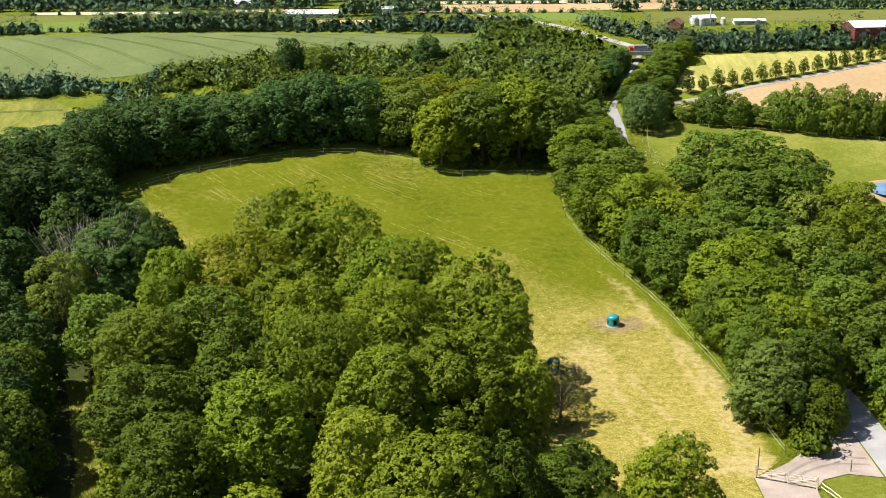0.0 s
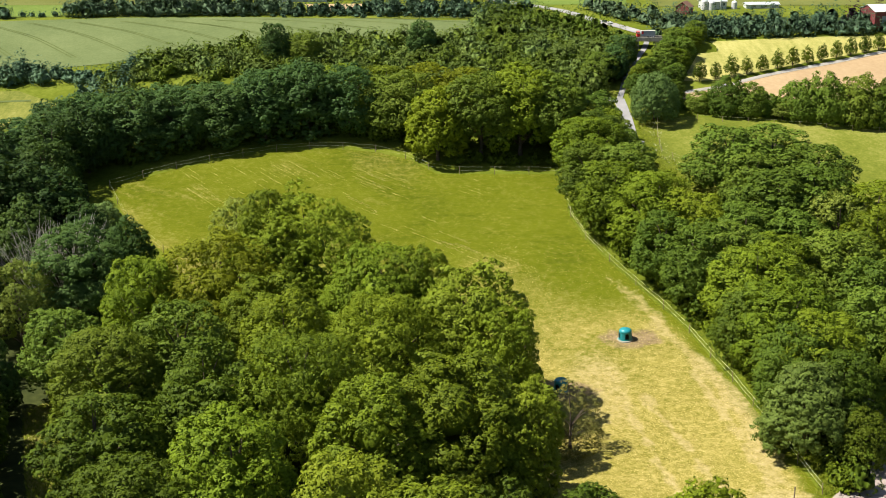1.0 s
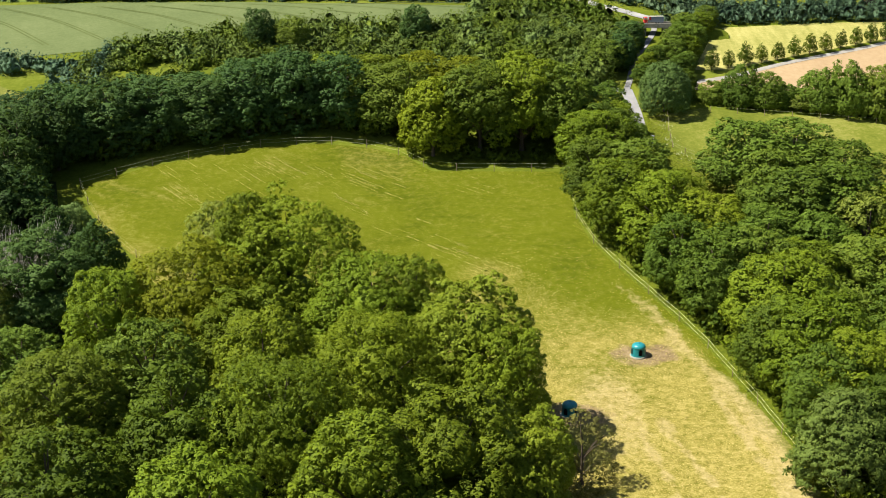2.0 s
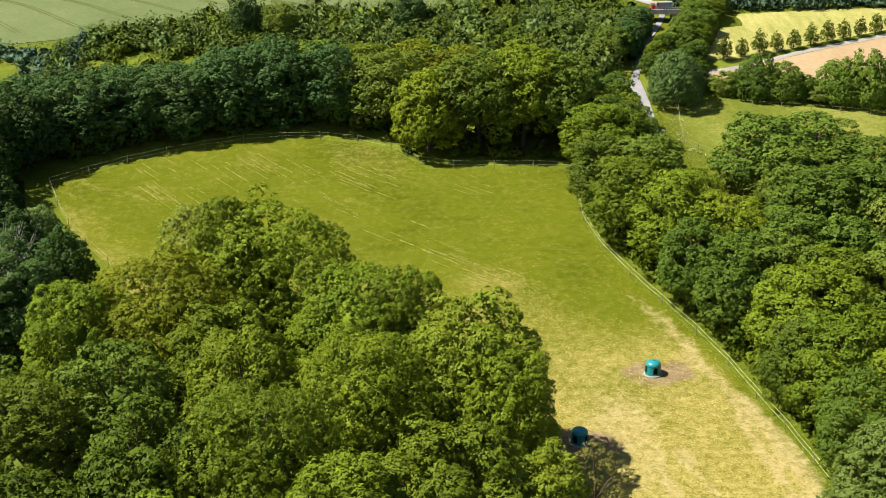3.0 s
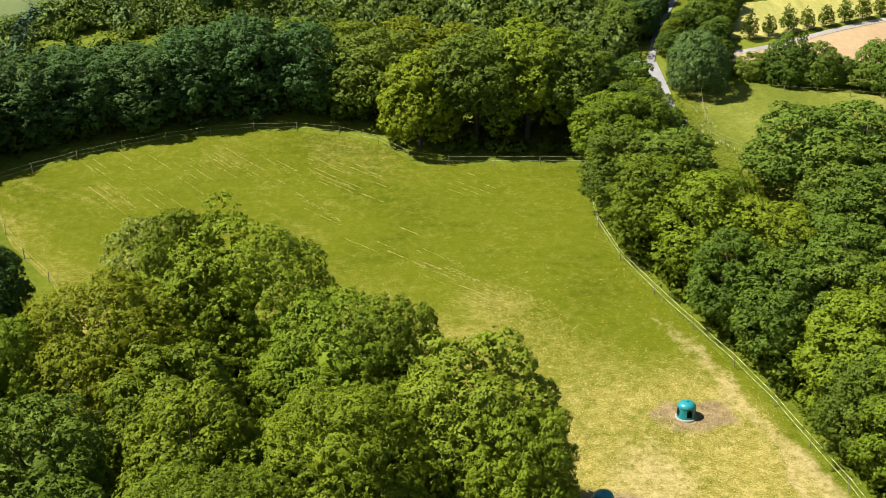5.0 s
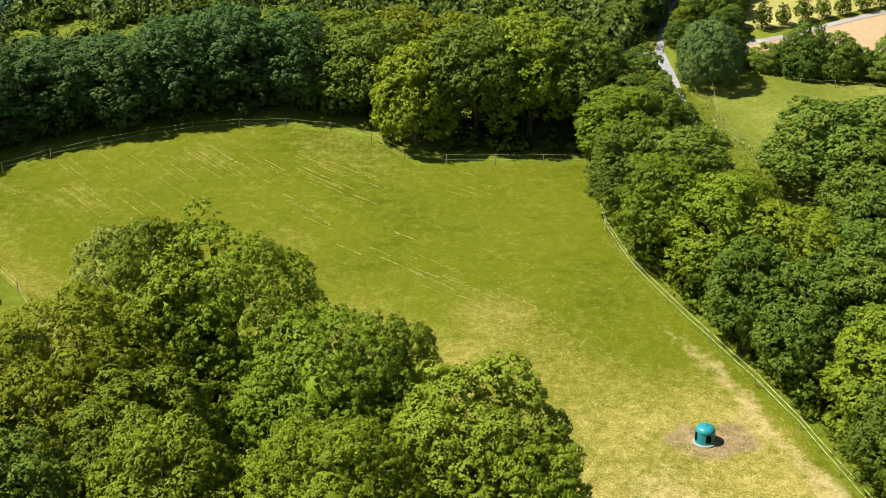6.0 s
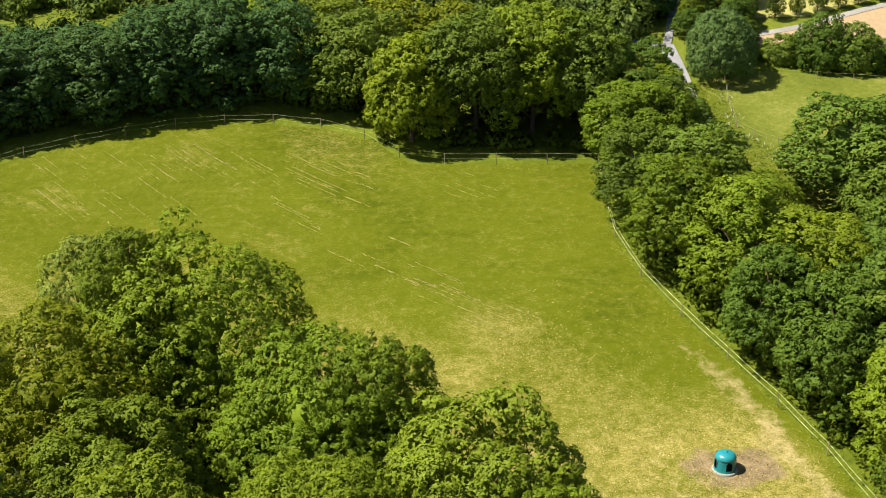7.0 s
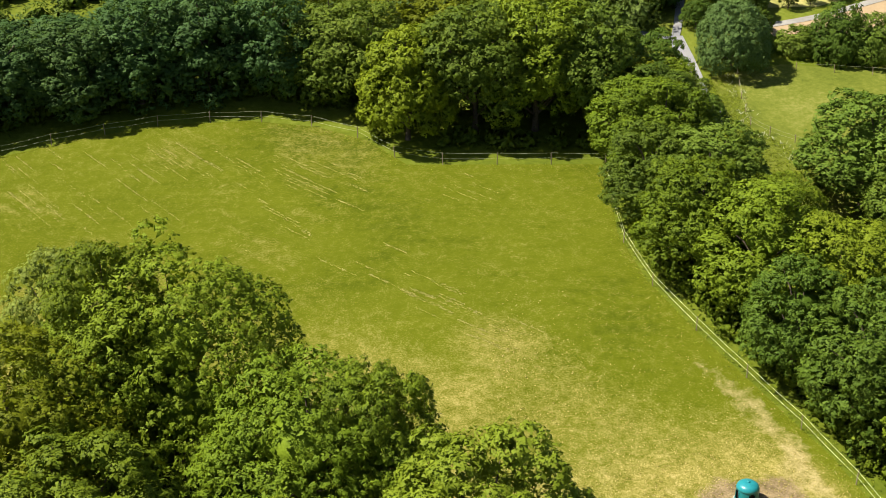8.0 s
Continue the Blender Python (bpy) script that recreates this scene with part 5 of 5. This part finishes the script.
silo(55.6, 279.6, 1.7, 0.7, "white rounded factory silo")
silo(57.0, 279.4, 1.4, 0.7, "white rounded factory silo, slightly lower")
silo(62.0, 280.2, 1.3, 0.6, "small white factory tank")
silo(59.0, 279.6, 3.8, 0.15, "slim white factory chimney", name="chimney")


# ---- bridge with a lorry, and cars ----
BX, BY = 39.3, 252.8
BZ = float(land(BX, BY))
OLD_CONCRETE = plain("stained_concrete", (0.27, 0.255, 0.22), 0.9, 0.1, grain=2.0, dirt=0.4)
bridge = tagged(new("road_bridge"), "stained concrete road bridge over the lane", "bridge")
box("deck", (6.0, 2.4, 0.5), (0, 0, 1.55), OLD_CONCRETE, bridge, 0.03)
for s in (-1, 1):
    box("parapet", (6.0, 0.12, 0.30), (0, s * 1.14, 1.95), OLD_CONCRETE, bridge, 0.02)
    box("abutment", (1.4, 2.3, 2.1), (s * 2.2, 0, 0.26), OLD_CONCRETE, bridge, 0.03)
bridge.matrix_basis = pose(BX, BY, BZ, 0, 0, -4)


def embankment(x_from, x_to, label):
    """A grassy bank that carries the road up to the bridge."""
    bm = bmesh.new()
    rings = []
    for i in range(7):
        x = x_from + (x_to - x_from) * i / 6
        top = 1.72 * (1.0 - 0.8 * (i / 6) ** 2)
        z = float(land(x, BY))
        rings.append([bm.verts.new((x, BY + y, z + h - 0.3 * (h == 0) + 0.235 * y * (h == 0))) for y, h in ((-4.2, 0), (-1.5, top), (1.5, top), (4.2, 0))])
    for a, b in zip(rings[:-1], rings[1:]):
        for k in range(3):
            bm.faces.new((a[k], a[k + 1], b[k + 1], b[k]))
    bm.faces.new(rings[0])
    bm.faces.new(rings[-1])
    bmesh.ops.recalc_face_normals(bm, faces=bm.faces)
    tagged(new("embankment", bm_mesh("embankment", bm, GROUND)), label, "bank", kind="structure")


embankment(BX + 3.0, BX + 13.0, "grassy road embankment beside the bridge")
embankment(BX - 3.0, BX - 11.0, "grassy road embankment below the highway")


def wheel(parent, x, y, r, w):
    v, f = tube([(x, y - w / 2, r), (x, y + w / 2, r)], [r, r], 14)
    tyre = part("wheel", mesh_of("wheel", v, [f, np.arange(14)[None, ::-1], np.arange(14, 28)[None, :]], RUBBER), parent)
    v, f = tube([(x, y - w / 2 - 0.01, r), (x, y + w / 2 + 0.01, r)], [r * 0.5, r * 0.5], 10)
    part("rim", mesh_of("rim", v, [f, np.arange(10)[None, ::-1], np.arange(10, 20)[None, :]], GREY_PAINT), tyre)


def lorry(x, y, z, turn):
    thing = tagged(new("lorry"), "lorry with grey trailer and red front on the bridge", "lorry")
    box("trailer", (2.7, 0.9, 0.95), (0.40, 0, 0.80), GREY_PAINT, thing, 0.03)
    box("trailer_top", (2.7, 0.92, 0.10), (0.40, 0, 1.33), CREAM, thing, 0.02)
    box("cab", (0.62, 0.88, 0.95), (-1.46, 0, 0.72), RED_PAINT, thing, 0.06)
    box("cab_stripe", (0.64, 0.90, 0.20), (-1.46, 0, 0.95), CREAM, thing, 0.02)
    box("front_panel", (0.40, 0.92, 0.5), (-0.72, 0, 1.02), RED_PAINT, thing, 0.02)
    box("windscreen", (0.05, 0.7, 0.3), (-1.78, 0, 0.98), GLASS, thing, 0.01)
    for px in (-1.35, 0.6, 1.1, 1.45):
        for s in (-1, 1):
            wheel(thing, px, s * 0.36, 0.2, 0.14)
    thing.matrix_basis = pose(x, y, z, 0, 0, turn)


lorry(BX - 0.1, BY + 0.3, BZ + 1.80, 2)


def car(x, y, turn, paint, label):
    thing = tagged(new("car"), label, "car")
    bm = bmesh.new()
    side = [(-0.52, 0.12), (0.52, 0.12), (0.53, 0.26), (0.34, 0.29), (0.18, 0.42), (-0.30, 0.42), (-0.44, 0.29), (-0.53, 0.27)]
    a = [bm.verts.new((p, -0.21, q)) for p, q in side]
    b = [bm.verts.new((p, 0.21, q)) for p, q in side]
    bm.faces.new(a)
    bm.faces.new(b[::-1])
    for i in range(len(side)):
        j = (i + 1) % len(side)
        bm.faces.new((a[j], a[i], b[i], b[j]))
    part("body", bm_mesh("body", bm, paint, 0.015), thing)
    box("windscreen", (0.03, 0.36, 0.12), (0.265, 0, 0.36), GLASS, thing, 0.0)
    for s in (-1, 1):
        box("side_window", (0.40, 0.012, 0.09), (-0.08, s * 0.212, 0.355), GLASS, thing, 0.0)
        for px in (-0.32, 0.33):
            wheel(thing, px, s * 0.19, 0.09, 0.06)
    thing.matrix_basis = pose(x, y, float(land(x, y)) + 0.13, 0, 0, turn)


car(33.3, 268.6, -48, CAR_PAINT, "dark car driving on the highway")
car(34.3, 267.6, -46, WHITE, "white car driving on the highway")


# ---- grass and straw ----
def blades(name, count, area, accept, mat, label, tall, wide, seed, edge=None):
    """Tufts of grass scattered over part of the plan, each three leaning blades."""
    rng = np.random.default_rng(seed)
    x, y = rng.uniform(area[0], area[1], count * 4), rng.uniform(area[2], area[3], count * 4)
    ok = inside(x, y, edge or PADDOCK_EDGE) & (rng.random(len(x)) < accept(x, y))
    x, y = x[ok][:count], y[ok][:count]
    base = np.column_stack([x, y, land(x, y) + 0.04])
    base = np.repeat(base, 3, 0)
    n = len(base)
    a = rng.uniform(0, 2 * np.pi, n)
    h = tall * rng.uniform(0.5, 1.3, n)
    lean = rng.uniform(0.4, 1.6, n)
    base[:, :2] += rng.normal(size=(n, 2)) * wide
    tip = base + np.column_stack([np.cos(a) * lean * h, np.sin(a) * lean * h, h])
    s = np.column_stack([-np.sin(a), np.cos(a), np.zeros(n)]) * wide * rng.uniform(0.5, 1.0, (n, 1))
    verts = np.stack([base + s, base - s, tip], 1).reshape(-1, 3)
    upward = np.tile([0.0, 0.0, 1.0], (n * 3, 1)) + rng.normal(size=(n * 3, 3)) * 0.12
    return tagged(new(name, mesh_of(name, verts, np.arange(n * 3).reshape(-1, 3), mat, normals=unit(upward))), label, "grass", kind="stuff")


def blade_material(name, deep, mid, light):
    m, nt, b = material(name, 0.8, 0.1)
    geo = nt.nodes.new("ShaderNodeNewGeometry")
    c = ramp(nt, geo.outputs["Random Per Island"], [(0.1, deep), (0.5, mid), (0.9, light)])
    link(nt, c, b.inputs["Base Color"])
    t = nt.nodes.new("ShaderNodeBsdfTranslucent")
    link(nt, c, t.inputs["Color"])
    s = nt.nodes.new("ShaderNodeMixShader")
    s.inputs["Fac"].default_value = 0.45
    link(nt, b.outputs[0], s.inputs[1])
    link(nt, t.outputs[0], s.inputs[2])
    link(nt, s.outputs[0], nt.nodes["Material Output"].inputs["Surface"])
    return m


GREEN_BLADE = blade_material("grass_blades", (0.110, 0.135, 0.005), (0.140, 0.165, 0.007), (0.200, 0.215, 0.016))
STRAW_BLADE = blade_material("straw_blades", (0.26, 0.21, 0.05), (0.42, 0.345, 0.10), (0.60, 0.50, 0.20))
FADED_STRAW = blade_material("faded_straw", (0.26, 0.24, 0.05), (0.36, 0.32, 0.09), (0.48, 0.43, 0.15))
LUSH_BLADE = blade_material("lush_blades", (0.135, 0.170, 0.010), (0.190, 0.230, 0.015), (0.260, 0.300, 0.035))
PALE_FLOWER = blade_material("pale_weeds", (0.30, 0.34, 0.12), (0.46, 0.48, 0.26), (0.62, 0.62, 0.44))
blades("paddock_grass", 16000, (-51, 36, 120, 213), lambda x, y: 1.0 - 0.85 * sward_wear(x, y)[:, 0], GREEN_BLADE, "short grazed green grass", 0.035, 0.05, 61)
blades("straw_litter", 17000, (6, 36, 112, 182), lambda x, y: 0.1 + 0.9 * sward_wear(x, y)[:, 0], STRAW_BLADE, "dry trampled straw and stubble", 0.065, 0.06, 62)
blades("fence_grass", 9000, (-51, 38, 118, 214), lambda x, y: ease(1.6, 0.3, line_distance(x, y, RIGHT_FENCE + BACK_FENCE)), LUSH_BLADE, "longer green grass along the fence", 0.09, 0.05, 63)


# where the mower left its straw: x, y, how many lines, how wide
SWATHS = [(-25.2, 202.7, 16, 7), (-16.3, 201.6, 10, 6), (-10.2, 200.3, 22, 6), (-35.4, 195.6, 10, 5), (-28.0, 194.3, 6, 4), (-11.4, 190.0, 6, 5), (-2.9, 184.7, 7, 4), (2.9, 181.0, 12, 4), (-37.2, 201.0, 8, 6), (6.3, 176.3, 8, 3), (4.7, 198.4, 5, 4)]


def mown_lines(seed):
    """Loose straw left in long, nearly parallel lines by the mower."""
    rng = np.random.default_rng(seed)
    pts, turn = [], []
    for cx, cy, many, wide in SWATHS:
        for _ in range(many):
            c = np.array([cx, cy]) + rng.normal(size=2) * 0.42 * wide
            ang = radians(-35.0 - 12.0 * float(ease(-2.0, -24.0, c[0])))
            u, v = np.array([math.cos(ang), math.sin(ang)]), np.array([-math.sin(ang), math.cos(ang)])
            length = rng.uniform(1.0, 5.5)
            n = int(length * rng.uniform(3, 15))
            along = rng.uniform(-0.5, 0.5, n) * length
            pts.append(c + along[:, None] * u + rng.normal(size=(n, 1)) * 0.035 * v)
            turn.append(np.full(n, ang))
    p, a = np.concatenate(pts), np.concatenate(turn)
    ok = inside(p[:, 0], p[:, 1], PADDOCK_EDGE)
    p, a = p[ok], a[ok]
    n = len(p)
    a = a + rng.normal(size=n) * 0.5
    d = np.column_stack([np.cos(a), np.sin(a)]) * rng.uniform(0.10, 0.22, (n, 1))
    w = np.column_stack([-np.sin(a), np.cos(a)]) * rng.uniform(0.008, 0.018, (n, 1))
    flat = np.stack([p - d - w, p - d + w, p + d + w * 0.6, p + d - w * 0.6], 1).reshape(-1, 2)
    z = land(flat[:, 0], flat[:, 1]) + 0.062 + np.tile([0.0, 0.0, 0.008, 0.008], n)
    tagged(new("mown_straw", mesh_of("mown_straw", np.column_stack([flat, z]), np.arange(n * 4).reshape(-1, 4), FADED_STRAW)), "pale straw left in long mown lines", "straw", kind="stuff")


mown_lines(71)
RIGHT_VERGE = RIGHT_FENCE + [(x + 1.4, y + 0.6) for x, y in reversed(RIGHT_FENCE)]
blades("verge_grass", 3000, (18, 40, 118, 205), lambda x, y: np.ones_like(x), LUSH_BLADE, "lush green verge grass behind the fence", 0.12, 0.08, 64, RIGHT_VERGE)
blades("verge_grass", 2600, (35, 46, 117, 133), lambda x, y: np.ones_like(x), LUSH_BLADE, "long green grass beside the gravel entrance", 0.20, 0.09, 65, [(36.2, 119.6), (39.0, 123.2), (42.0, 127.0), (44.6, 129.5), (44.0, 133.0), (36.0, 133.0), (36.2, 122.0)])
blades("island_grass", 1800, (37, 45, 104, 117), lambda x, y: 0.35 + 0.65 * value_noise(x, y, 1.5, 9), LUSH_BLADE, "tussocky grass island", 0.13, 0.09, 66, [(37.6, 112.8), (38.8, 114.9), (41.4, 116.1), (44.7, 115.3), (44.8, 104.0), (37.0, 104.0)])
blades("verge_grass", 5200, (30, 41, 188, 220), lambda x, y: 0.4 + 0.6 * value_noise(x, y, 1.6, 16), LUSH_BLADE, "lush roadside grass beside the lane", 0.12, 0.08, 67, [(31.6, 190.0), (31.8, 205.0), (32.6, 219.0), (35.6, 219.0), (35.0, 208.0), (37.6, 205.0), (40.2, 197.0), (39.0, 190.0)])
blades("ride_grass", 7000, (-48, -33, 96, 150), lambda x, y: 0.3 + 0.7 * value_noise(x, y, 2.5, 12), FADED_STRAW, "rough pale grass along the woodland track", 0.30, 0.10, 68, [(-35.2, 96.0), (-36.6, 106.0), (-38.6, 118.0), (-42.0, 128.0), (-46.0, 140.0), (-43.0, 142.0), (-38.5, 128.0), (-35.0, 116.0), (-33.0, 100.0)])
blades("ride_grass", 6000, (-48, -33, 96, 150), lambda x, y: 0.3 + 0.7 * value_noise(x, y, 2.0, 13), LUSH_BLADE, "rough green grass along the woodland track", 0.34, 0.11, 69, [(-35.2, 96.0), (-36.6, 106.0), (-38.6, 118.0), (-42.0, 128.0), (-46.0, 140.0), (-43.0, 142.0), (-38.5, 128.0), (-35.0, 116.0), (-33.0, 100.0)])
blades("verge_grass", 900, (32, 38, 114, 123), lambda x, y: 0.4 + 0.6 * value_noise(x, y, 1.2, 14), LUSH_BLADE, "short green grass beside the gate", 0.09, 0.07, 70, [(33.6, 117.6), (36.2, 122.4), (37.4, 121.8), (35.6, 118.9), (33.2, 116.4)])
blades("cow_parsley", 420, (33, 40, 196, 221), lambda x, y: value_noise(x, y, 1.3, 15) ** 2, PALE_FLOWER, "pale flowering weeds along the meadow fence", 0.30, 0.05, 72, [(34.6, 219.5), (34.0, 208.0), (36.2, 203.5), (38.8, 200.0), (39.4, 203.6), (36.6, 207.0), (36.0, 213.0), (36.4, 219.5)])
